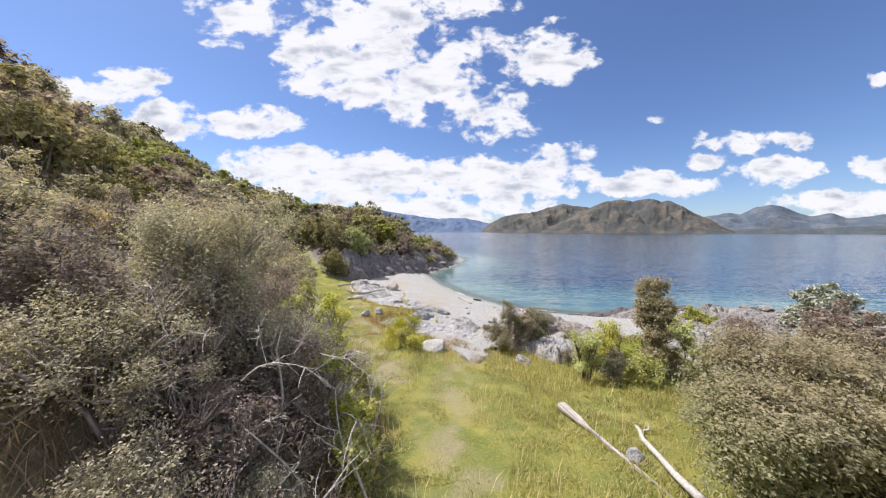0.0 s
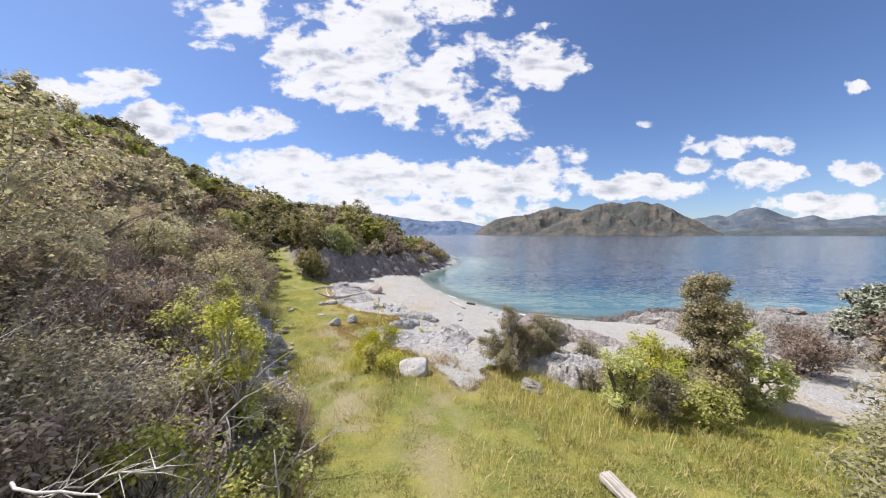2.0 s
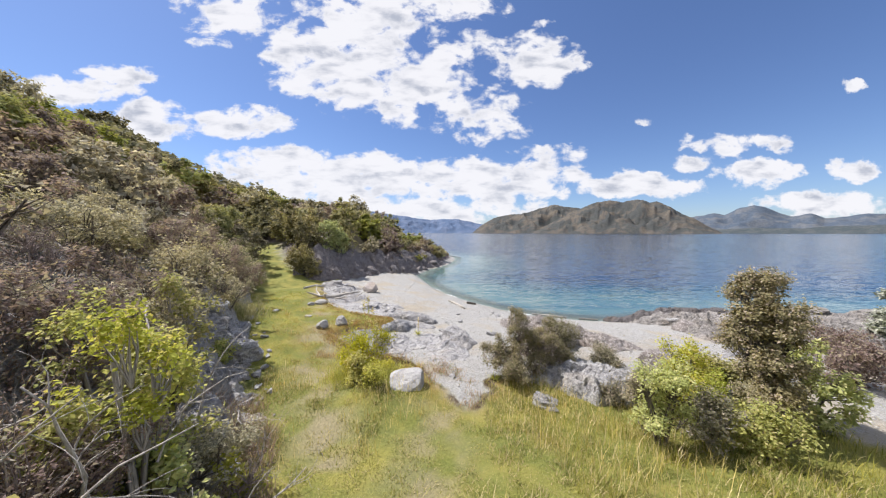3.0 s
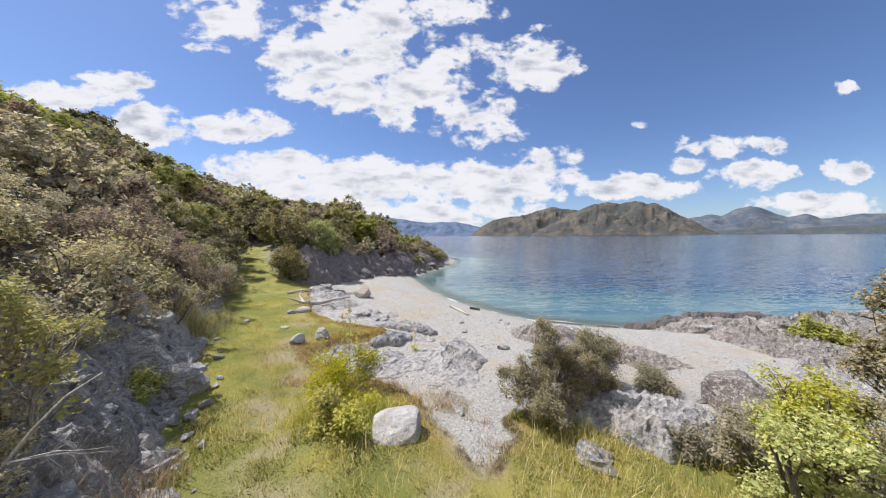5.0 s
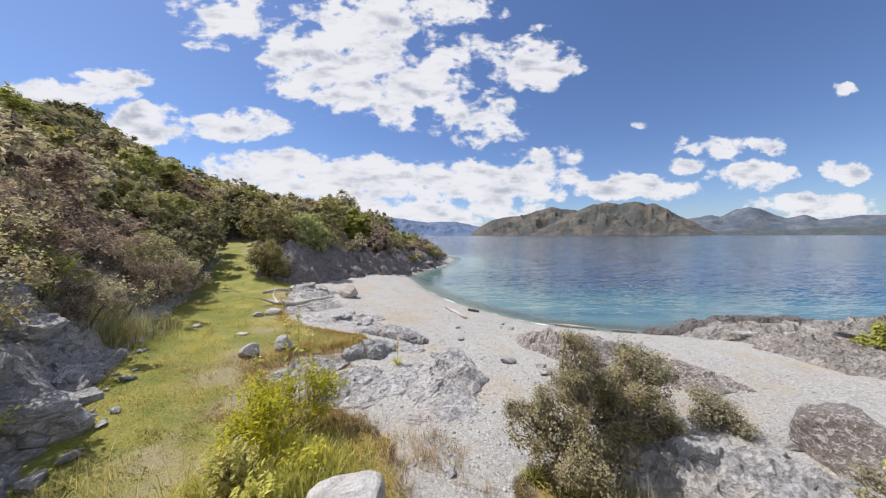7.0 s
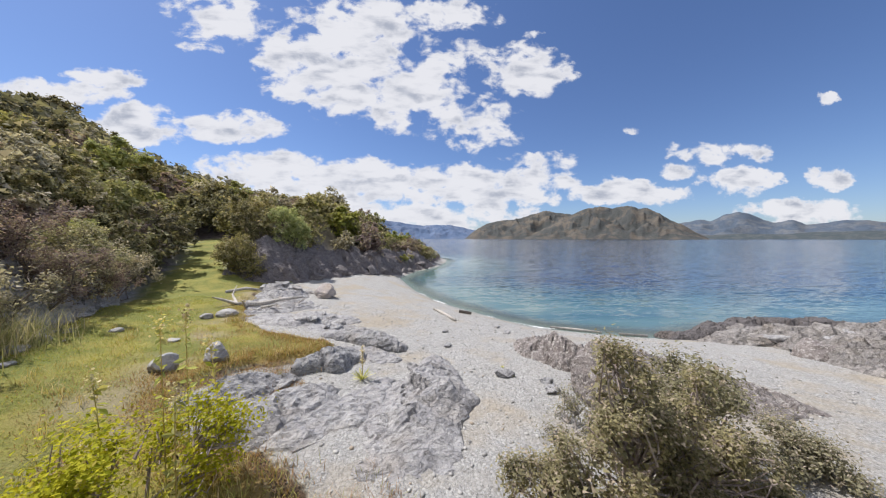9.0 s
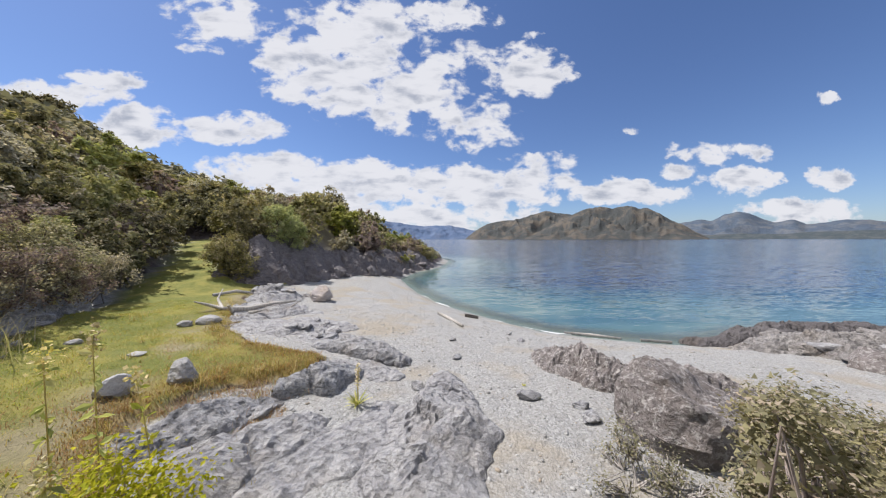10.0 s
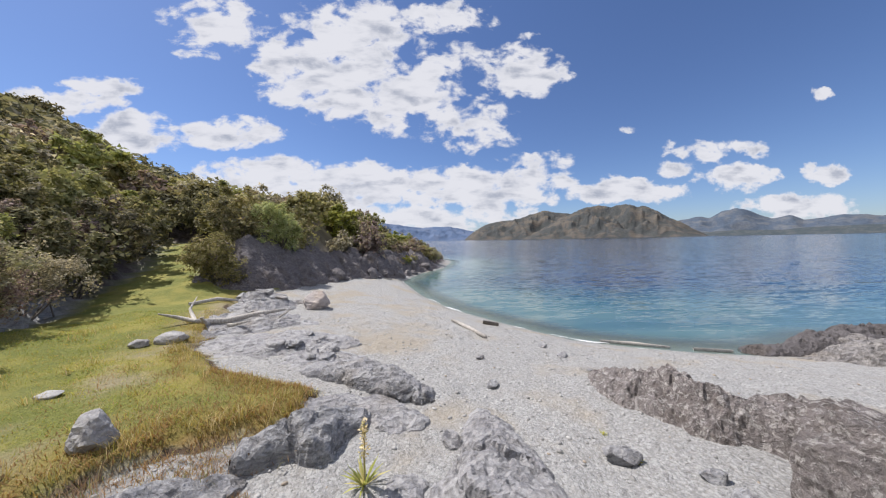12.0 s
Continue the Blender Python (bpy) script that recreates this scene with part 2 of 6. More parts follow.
def finish(n, colour, rough=0.85, height=None, strength=0.5, far=0.02, spec=0.3):
    p = n.add("ShaderNodeBsdfPrincipled", Base_Color=colour, Roughness=rough)
    p.inputs["Specular IOR Level"].default_value = spec
    if height is not None:
        b = n.add("ShaderNodeBump", Height=height, Strength=strength, Distance=far)
        n.put(p.inputs["Normal"], b.outputs[0])
    n.add("ShaderNodeOutputMaterial", Surface=p.outputs[0])


def rock_colour(n, vec, bands=1.0, lichen=1.0):
    """Grey schist: soft layered bands, dark lichen, pale crusts in flecks and a fine grain."""
    skew = n.vec("MULTIPLY_ADD", n.add("ShaderNodeTexNoise", Vector=vec, Scale=1.7, Detail=3.0).outputs["Color"], (0.35, 0.35, 0.35), vec)
    layers = n.noise(n.stretch(skew, 1.0, 1.4, 4.5, (0.35, 0.25, 0.3)), 2.6, 6.0, 0.62, 0.2)
    fine = n.noise(vec, 42.0, 4.0, 0.65)
    mid = n.noise(skew, 17.0, 7.0, 0.72, 0.15)
    c = n.mix(n.step(layers, 0.36, 0.64, 0.5 - 0.5 * bands, 0.5 + 0.5 * bands), (0.27, 0.275, 0.295), (0.42, 0.425, 0.435))
    c = n.mix(n.step(n.noise(vec, 2.4, 5.0, 0.65), 0.50, 0.68, 0, 0.5 * lichen), c, (0.20, 0.185, 0.175))
    c = n.mix(n.step(n.noise(vec, 1.1, 4.0, 0.6), 0.52, 0.70, 0, 0.4), c, (0.33, 0.28, 0.21))
    c = n.mix(n.step(mid, 0.30, 0.42, 0.45 * lichen, 0), c, (0.12, 0.112, 0.11))
    seams = n.noise(n.stretch(skew, 1.6, 3.2, 6.0, (0.35, 0.25, 0.3)), 4.2, 8.0, 0.7, 0.3)
    c = n.mix(n.step(seams, 0.35, 0.41, 0.45 * bands, 0), c, (0.085, 0.08, 0.08))
    c = n.mix(n.step(seams, 0.62, 0.70, 0, 0.25 * bands), c, (0.62, 0.60, 0.58))
    c = n.mix(n.step(fine, 0.35, 0.7, 0.35, 0), c, (0.13, 0.125, 0.12))
    h = n.math("ADD", n.math("MULTIPLY", layers, 0.9 * bands), n.math("MULTIPLY", n.step(seams, 0.34, 0.5), 0.8 * bands))
    h = n.math("ADD", h, n.math("ADD", n.math("MULTIPLY", fine, 0.3), n.math("MULTIPLY", mid, 0.9)))
    return c, h


def make_rock(name, tone=1.0, warm=(1, 1, 1), relief=0.9, crust=0.35, bands=1.0, lichen=1.0, fine=26.0):
    m, n = surface(name)
    vec = n.add("ShaderNodeTexCoord").outputs["Object"]
    rnd = n.add("ShaderNodeObjectInfo").outputs["Random"]
    vec = n.vec("ADD", vec, n.add("ShaderNodeCombineXYZ", X=n.math("MULTIPLY", rnd, 37.0), Y=n.math("MULTIPLY", rnd, 11.0), Z=0.0).outputs[0])
    c, h = rock_colour(n, vec, bands, lichen)
    c = n.mix(1.0, c, tuple(tone * w for w in warm), "MULTIPLY")
    c = n.mix(n.math("MULTIPLY", rnd, 0.35), c, n.mix(1.0, c, (0.78, 0.74, 0.70), "MULTIPLY"))
    fleck = n.noise(vec, fine, 8.0, 0.72, 0.8)
    c = n.mix(n.step(fleck, 0.515, 0.575, 0, crust), c, (0.52, 0.49, 0.465))
    finish(n, c, 0.88, n.math("ADD", h, n.math("MULTIPLY", fleck, 0.5)), relief, 0.05)
    return m


def make_ground():
    m, n = surface("ground_cover")
    vec = n.add("ShaderNodeTexCoord").outputs["Object"]
    grass, rock, worn, wet, far = (n.add_attr(k) for k in ("grass", "rock", "worn", "wet", "upland"))
    rim = n.add_attr("rim")
    # pebbles and grit
    big = n.add("ShaderNodeTexVoronoi", Vector=vec, Scale=38.0)
    small = n.add("ShaderNodeTexVoronoi", Vector=vec, Scale=75.0)
    tone = n.add("ShaderNodeSeparateColor", Color=big.outputs["Color"]).outputs[0]
    tone2 = n.add("ShaderNodeSeparateColor", Color=small.outputs["Color"]).outputs[1]
    grit = n.mix(tone2, (0.25, 0.25, 0.245), (0.385, 0.385, 0.375))
    grit = n.mix(n.step(tone, 0.55, 0.95, 0, 0.7), grit, (0.46, 0.46, 0.45))
    grit = n.mix(n.step(tone, 0.0, 0.12, 0.55, 0), grit, (0.13, 0.125, 0.12))
    grit = n.mix(n.step(big.outputs["Distance"], 0.42, 0.75, 0, 0.25), grit, (0.24, 0.22, 0.19))
    grit = n.mix(n.step(n.noise(vec, 0.55, 4.0, 0.6), 0.47, 0.66, 0, 0.6), grit, (0.34, 0.285, 0.20))
    grit = n.mix(n.step(n.noise(vec, 2.3, 5.0, 0.6), 0.50, 0.68, 0, 0.35), grit, (0.30, 0.285, 0.26))
    grit = n.mix(n.math("MULTIPLY", wet, 0.55), grit, (0.23, 0.225, 0.20))
    # turf
    t1, t2 = n.noise(vec, 1.3, 5.0, 0.6), n.noise(vec, 24.0, 5.0, 0.7)
    turf = n.mix(n.step(t1, 0.40, 0.66), (0.13, 0.15, 0.032), (0.25, 0.23, 0.055))
    turf = n.mix(n.step(t2, 0.4, 0.75, 0, 0.6), turf, (0.30, 0.29, 0.075))
    turf = n.mix(n.step(n.noise(vec, 0.8, 4.0, 0.65), 0.58, 0.72, 0, 0.4), turf, (0.28, 0.21, 0.08))
    earth = n.mix(t2, (0.19, 0.165, 0.095), (0.35, 0.30, 0.19))
    turf = n.mix(n.math("MULTIPLY", rim, n.step(n.noise(vec, 2.6, 4.0, 0.6), 0.3, 0.6, 0.35, 0.95)), turf, n.mix(t2, (0.16, 0.085, 0.03), (0.36, 0.23, 0.075)))
    turf = n.mix(worn, turf, earth)
    lip = n.math("MULTIPLY", n.step(n.math("MULTIPLY", grass, n.math("SUBTRACT", 1.0, grass)), 0.10, 0.22), n.step(rim, 0.08, 0.2))
    stone, hh = rock_colour(n, vec)
    stone = n.mix(n.step(n.noise(vec, 0.9, 5.0, 0.65), 0.54, 0.68, 0, 0.6), stone, (0.15, 0.12, 0.08))
    heath = n.mix(n.step(n.noise(vec, 0.35, 5.0, 0.65), 0.4, 0.65), (0.12, 0.10, 0.066), (0.22, 0.19, 0.12))
    col = n.mix(grass, grit, turf)
    # bare soil at the turf's lip, darkened to give the shade of its undercut
    col = n.mix(n.math("MULTIPLY", lip, n.step(n.noise(vec, 1.7, 4.0, 0.6), 0.42, 0.6)), col, (0.075, 0.05, 0.03))
    col = n.mix(far, col, heath)
    stone = n.mix(n.add_attr("umber"), stone, n.mix(1.0, stone, (0.42, 0.35, 0.35), "MULTIPLY"))
    col = n.mix(rock, col, stone)
    peb = n.math("SUBTRACT", 1.0, n.math("MULTIPLY", big.outputs["Distance"], 1.2))
    peb = n.math("ADD", n.math("MULTIPLY", peb, 0.3), n.math("ADD", n.math("MULTIPLY", small.outputs["Distance"], -0.25), n.math("ADD", n.math("MULTIPLY", n.noise(vec, 55.0, 4.0, 0.7), 0.9), n.math("MULTIPLY", n.noise(vec, 7.0, 3.0, 0.55, 0.4), 2.6))))
    h = n.blend(n.math("MAXIMUM", grass, far), peb, n.math("MULTIPLY", t2, 1.6))
    h = n.blend(rock, h, n.math("MULTIPLY", hh, 1.4))
    finish(n, col, n.blend(wet, 0.9, 0.35), h, 0.8, 0.03)
    return m


def make_water():
    m, n = surface("lake_water")
    vec = n.add("ShaderNodeTexCoord").outputs["Object"]
    depth = n.add_attr("depth")
    swell = n.add("ShaderNodeTexNoise", Vector=n.stretch(vec, 0.5, 2.0, 1, (0, 0, 0.12)), Scale=1.0, Detail=4.0, Roughness=0.5, Distortion=0.6).outputs["Color"]
    chop = n.add("ShaderNodeTexNoise", Vector=n.stretch(vec, 1.6, 6.0, 1, (0, 0, 0.1)), Scale=1.3, Detail=5.0, Roughness=0.62, Distortion=0.4).outputs["Color"]
    patch = n.noise(n.stretch(vec, 0.06, 0.22, 1, (0, 0, 0.1)), 1.0, 5.0, 0.6)
    far = n.math("ADD", depth, n.math("MULTIPLY", n.math("SUBTRACT", n.noise(vec, 0.35, 4.0, 0.6), 0.5), n.math("MINIMUM", depth, 1.4)))
    c = n.mix(n.step(far, 0.0, 0.22), (0.21, 0.23, 0.21), (0.082, 0.15, 0.155))
    c = n.mix(n.step(far, 0.3, 0.9), c, (0.027, 0.088, 0.112))
    c = n.mix(n.step(far, 0.6, 1.6), c, (0.010, 0.034, 0.08))
    c = n.mix(n.step(patch, 0.45, 0.60, 0, 0.7), c, n.mix(1.0, c, (0.5, 0.66, 0.82), "MULTIPLY"))
    calm = n.step(depth, 0.0, 1.0, 0.3, 1.0)
    tilt = n.vec("ADD", n.vec("MULTIPLY", n.vec("SUBTRACT", swell, (0.5, 0.5, 0.5)), (0.20, 0.42, 0)), n.vec("MULTIPLY", n.vec("SUBTRACT", chop, (0.5, 0.5, 0.5)), (0.30, 0.62, 0)))
    tilt = n.vec("MULTIPLY", tilt, n.add("ShaderNodeCombineXYZ", X=calm, Y=calm, Z=0.0).outputs[0])
    up = n.vec("NORMALIZE", n.vec("ADD", tilt, (0, 0, 1)), (0, 0, 0))
    p = n.add("ShaderNodeBsdfPrincipled", Base_Color=c, Roughness=0.10, IOR=1.33, Normal=up)
    clear = n.add("ShaderNodeBsdfTransparent", Color=(0.80, 0.93, 0.92, 1))
    mixed = n.add("ShaderNodeMixShader", Fac=n.step(depth, 0.0, 0.22, 0.15, 1.0))
    n.put(mixed.inputs[1], clear.outputs[0]), n.put(mixed.inputs[2], p.outputs[0])
    n.add("ShaderNodeOutputMaterial", Surface=mixed.outputs[0])
    return m


def make_leaf(name, dark, light, odd, odd_share=0.15, through_share=0.45, rough=0.8, patch=(1.15, 1.08, 0.88), upper=None):
    """Leaves: colour by leaf, some light let through."""
    m, n = surface(name)
    rnd = n.add("ShaderNodeNewGeometry").outputs["Random Per Island"]
    ob = n.add("ShaderNodeObjectInfo").outputs["Random"]
    vec = n.add("ShaderNodeTexCoord").outputs["Object"]
    c = n.mix(rnd, dark, light)
    if upper:
        z = n.math("ADD", n.add("ShaderNodeSeparateXYZ", Vector=vec).outputs[2], n.math("MULTIPLY", n.noise(vec, 1.6, 4.0, 0.6), 1.2))
        c = n.mix(n.step(z, 1.3, 2.3), c, n.mix(rnd, *upper))
    c = n.mix(n.step(n.noise(vec, 2.2, 3.0, 0.6), 0.45, 0.65, 0, 0.6), c, n.mix(1.0, c, patch, "MULTIPLY"))
    c = n.mix(n.step(n.math("FRACT", n.math("MULTIPLY", rnd, 7.31)), 1 - odd_share - 0.02, 1 - odd_share), c, odd)
    hue = n.add("ShaderNodeHueSaturation", Hue=n.blend(ob, 0.488, 0.512), Saturation=n.blend(n.math("FRACT", n.math("MULTIPLY", ob, 5.7)), 0.75, 1.1),
                Value=n.blend(n.math("FRACT", n.math("MULTIPLY", ob, 3.3)), 0.86, 1.14), Color=c)
    c = hue.outputs[0]
    p = n.add("ShaderNodeBsdfPrincipled", Base_Color=c, Roughness=rough)
    p.inputs["Specular IOR Level"].default_value = 0.15
    tr = n.add("ShaderNodeBsdfTranslucent", Color=n.mix(1.0, c, (1.12, 1.08, 0.8), "MULTIPLY"))
    mixed = n.add("ShaderNodeMixShader", Fac=through_share * 0.75)
    n.put(mixed.inputs[1], p.outputs[0]), n.put(mixed.inputs[2], tr.outputs[0])
    n.add("ShaderNodeOutputMaterial", Surface=mixed.outputs[0])
    return m


def make_wood(name, a, b, scale=6.0):
    m, n = surface(name)
    vec = n.add("ShaderNodeTexCoord").outputs["Object"]
    lines = n.noise(n.stretch(vec, 14, 14, 1.2), scale * 0.5, 6.0, 0.65, 0.4)
    spots = n.noise(vec, scale, 4.0, 0.6)
    c = n.mix(n.step(lines, 0.35, 0.65), a, b)
    c = n.mix(n.step(spots, 0.5, 0.7, 0, 0.5), c, n.mix(1.0, c, (0.6, 0.57, 0.52), "MULTIPLY"))
    finish(n, c, 0.8, lines, 0.6, 0.01)
    return m


def make_mountain(name, low, high, bare, strength=1.0, size=0.012):
    m, n = surface(name)
    vec = n.add("ShaderNodeTexCoord").outputs["Object"]
    z = n.add("ShaderNodeSeparateXYZ", Vector=vec).outputs[2]
    a = n.noise(vec, size, 8.0, 0.65, 0.6)
    b = n.noise(n.stretch(vec, 1, 1, 0.35), size * 3.5, 8.0, 0.7)
    c = n.mix(n.step(a, 0.44, 0.60), low, high)
    c = n.mix(n.step(b, 0.45, 0.70, 0, 0.5), c, bare)
    c = n.mix(n.step(n.noise(vec, size * 12, 6.0, 0.7), 0.45, 0.62, 0, 0.45), c, n.mix(1.0, c, (0.6, 0.63, 0.62), "MULTIPLY"))
    finish(n, c, 0.95, n.math("ADD", a, n.math("MULTIPLY", b, 0.5)), 0.8, 14.0 * strength, 0.05)
    return m


ROCK, ROCK_PALE = make_rock("grey_schist", 1.12), make_rock("pale_schist", 1.3, (1.0, 0.99, 0.98), 0.9, 0.3, 0.8, 0.5)
ROCK_STONE = make_rock("pale_stone", 1.18, (1.0, 0.99, 0.97), 0.4)
ROCK_DARK = make_rock("dark_point_rock", 0.6, (1.08, 0.98, 0.97))
ROCK_WARM = make_rock("bleached_boulder", 1.3, (1.12, 1.0, 0.92), 0.4)
ROCK_BROWN = make_rock("brown_schist", 0.84, (1.10, 0.98, 0.91), 1.3, 0.85, 0.25, 1.2, 15.0)
ROCK_POINT = make_rock("purple_brown_cliff", 0.52, (1.08, 0.97, 0.98))
ROCK_SOAKED = make_rock("soaked_rock", 0.40, (1.06, 0.97, 0.95), 0.9, 0.06, 0.6, 0.5)
ROCK_WET = make_rock("shore_rock", 0.85, (1.05, 0.99, 0.92))
GROUND, LAKE = make_ground(), make_water()
LEAF_GREY = make_leaf("grey_green_leaf", (0.245, 0.228, 0.16), (0.54, 0.50, 0.37), (0.66, 0.59, 0.45), 0.14, 0.55)
LEAF_DARK = make_leaf("dark_green_leaf", (0.11, 0.107, 0.06), (0.275, 0.26, 0.13), (0.40, 0.34, 0.20), 0.14)
LEAF_OLIVE = make_leaf("olive_leaf", (0.18, 0.175, 0.078), (0.42, 0.39, 0.18), (0.48, 0.41, 0.26), 0.15)
LEAF_BROWN = make_leaf("brown_green_leaf", (0.165, 0.125, 0.118), (0.37, 0.288, 0.265), (0.38, 0.33, 0.24), 0.25, 0.55, patch=(1.05, 0.98, 0.95))
LEAF_MIXED = make_leaf("grey_olive_leaf", (0.15, 0.14, 0.085), (0.34, 0.315, 0.18), (0.42, 0.35, 0.27), 0.2, 0.5)
LEAF_TAN = make_leaf("tan_green_leaf", (0.15, 0.165, 0.065), (0.33, 0.335, 0.14), (0.40, 0.34, 0.20), 0.2, 0.62, upper=((0.22, 0.185, 0.10), (0.41, 0.345, 0.20)))
THICKET = make_leaf("dead_leaf", (0.16, 0.12, 0.11), (0.31, 0.25, 0.23), (0.42, 0.37, 0.33), 0.2, 0.4)
LEAF_YELLOW = make_leaf("yellow_green_leaf", (0.29, 0.325, 0.065), (0.53, 0.54, 0.14), (0.60, 0.54, 0.20), 0.14, 0.56)
LEAF_LIME = make_leaf("lime_leaf", (0.29, 0.31, 0.035), (0.58, 0.54, 0.085), (0.50, 0.43, 0.12), 0.10, 0.58)
LEAF_FRESH = make_leaf("fresh_green_leaf", (0.20, 0.235, 0.055), (0.44, 0.455, 0.13), (0.36, 0.34, 0.14), 0.12, 0.45)
LEAF_SILVER = make_leaf("silver_leaf", (0.22, 0.24, 0.18), (0.54, 0.56, 0.48), (0.16, 0.18, 0.10), 0.3, 0.3)
LEAF_SAGE = make_leaf("pale_sage_leaf", (0.30, 0.34, 0.16), (0.52, 0.56, 0.29), (0.58, 0.55, 0.32), 0.15, 0.5)
GRASS = make_leaf("grass_blade", (0.20, 0.22, 0.055), (0.43, 0.41, 0.145), (0.54, 0.45, 0.25), 0.30, 0.45, patch=(1.25, 1.10, 0.88))
GRASS_DRY = make_leaf("dry_grass_blade", (0.31, 0.295, 0.0775), (0.651, 0.527, 0.217), (0.775, 0.651, 0.388), 0.3, 0.4)
BRACKEN = make_leaf("dry_bracken", (0.26, 0.17, 0.12), (0.46, 0.33, 0.23), (0.30, 0.31, 0.12), 0.2, 0.5)
RUST = make_leaf("rusty_grass", (0.26, 0.15, 0.045), (0.48, 0.32, 0.12), (0.40, 0.36, 0.09), 0.3, 0.5)
MOSS = make_leaf("turf_cushion", (0.165, 0.215, 0.014), (0.37, 0.385, 0.03), (0.42, 0.27, 0.06), 0.2, 0.5, patch=(1.4, 1.1, 0.8))
RUST = make_leaf("rust_grass_blade", (0.24, 0.13, 0.035), (0.50, 0.32, 0.09), (0.44, 0.38, 0.12), 0.25, 0.4)
HOLLOW_EARTH = make_wood("hollow_dark_earth", (0.03, 0.02, 0.013), (0.09, 0.055, 0.03), 9.0)
BARK = make_wood("bark", (0.10, 0.085, 0.07), (0.22, 0.19, 0.165))
TWIG_BROWN = make_wood("brown_twig", (0.24, 0.19, 0.175), (0.44, 0.37, 0.34))
TWIG_PALE = make_wood("pale_twig", (0.50, 0.46, 0.42), (0.72, 0.68, 0.63))
TWIG = make_wood("dead_twig", (0.26, 0.235, 0.22), (0.50, 0.47, 0.44))
DRIFT = make_wood("bleached_driftwood", (0.32, 0.295, 0.265), (0.54, 0.51, 0.47))
DRIFT_GREY = make_wood("grey_driftwood", (0.27, 0.245, 0.22), (0.46, 0.425, 0.39))


# ---- mesh helpers ----
def mesh_of(name, verts, faces, material=None, smooth=False):
    """A mesh from arrays: faces (n, 3) or (n, 4)."""
    verts, faces = np.asarray(verts, np.float32), np.asarray(faces, np.int32)
    me = bpy.data.meshes.new(name)
    k = faces.shape[1]
    me.vertices.add(len(verts)), me.loops.add(faces.size), me.polygons.add(len(faces))
    me.vertices.foreach_set("co", verts.ravel())
    me.loops.foreach_set("vertex_index", faces.ravel())
    me.polygons.foreach_set("loop_start", np.arange(0, faces.size, k, dtype=np.int32))
    me.polygons.foreach_set("use_smooth", np.full(len(faces), smooth, bool))
    me.update(calc_edges=True)
    if material:
        me.materials.append(material)
    return me


def share(me, name, values):
    a = me.attributes.new(name, "FLOAT", "POINT")
    a.data.foreach_set("value", np.asarray(values, np.float32))


def part(name, me, parent, label=""):
    ob = new(name, me)
    ob.parent = parent
    return tagged(ob, label) if label else ob


def thing(name, label, category, group="", at=(0, 0, 0)):
    ob = new(name)
    ob.empty_display_size = 0.1
    ob.matrix_basis = Matrix.Translation(at)
    return tagged(ob, label, category, group)


def tubes(paths, sides=5):
    """Tapered round branches: each path is a list of (x, y, z, radius)."""
    vs, fs, base = [], [], 0
    for path in paths:
        p = np.asarray(path, float)
        c, r = p[:, :3], p[:, 3]
        t = np.gradient(c, axis=0)
        t /= np.linalg.norm(t, axis=1, keepdims=True) + 1e-9
        ref = np.where(np.abs(t[:, 2:3]) > 0.9, [[1.0, 0, 0]], [[0, 0, 1.0]])
        a = np.cross(t, ref)
        a /= np.linalg.norm(a, axis=1, keepdims=True) + 1e-9
        b = np.cross(t, a)
        ang = np.linspace(0, 2 * np.pi, sides, endpoint=False)
        ring = c[:, None] + r[:, None, None] * (np.cos(ang)[None, :, None] * a[:, None] + np.sin(ang)[None, :, None] * b[:, None])
        vs.append(ring.reshape(-1, 3))
        k = len(p)
        i, j = np.meshgrid(np.arange(k - 1), np.arange(sides), indexing="ij")
        j2 = (j + 1) % sides
        q = np.stack([i * sides + j, i * sides + j2, (i + 1) * sides + j2, (i + 1) * sides + j], -1).reshape(-1, 4)
        fs.append(q + base)
        # caps as folded quads
        if sides >= 4:
            for o in (0, (k - 1) * sides):
                for s in range(1, sides - 2, 2):
                    fs.append(np.array([[base + o, base + o + s, base + o + s + 1, base + o + min(s + 2, sides - 1)]]))
        base += k * sides
    return np.concatenate(vs), np.concatenate(fs)


def leaves(points, normals, size, rng, slim=0.5, droop=0.0, tiny=False):
    """One folded leaf (two triangles on four corners) at each point, its face turned outwards and up; a tiny one is a single triangle."""
    k = len(points)
    size = size * (0.6 + 0.8 * rng.random(k))[:, None]
    face = normals * 0.75 + rng.normal(0, 0.42, (k, 3))
    face[:, 2] += 0.45
    face /= np.linalg.norm(face, axis=1, keepdims=True) + 1e-9
    out = rng.normal(0, 1, (k, 3)) + normals * 0.9
    out[:, 2] -= droop
    out -= face * (out * face).sum(1, keepdims=True)
    out /= np.linalg.norm(out, axis=1, keepdims=True) + 1e-9
    side = np.cross(out, face)
    if tiny:
        v = np.stack([points - side * size * slim * 0.5, points + side * size * slim * 0.5, points + out * size], 1).reshape(-1, 3)
        return v, np.arange(k * 3).reshape(-1, 3)
    mid = points + out * size * 0.5
    v = np.stack([points, mid + side * size * slim * 0.5 + face * size * 0.1, points + out * size, mid - side * size * slim * 0.5 + face * size * 0.1], 1).reshape(-1, 3)
    i = np.arange(k)[:, None] * 4
    f = np.concatenate([i + [[0, 1, 2]], i + [[0, 2, 3]]], 0)
    return v, f


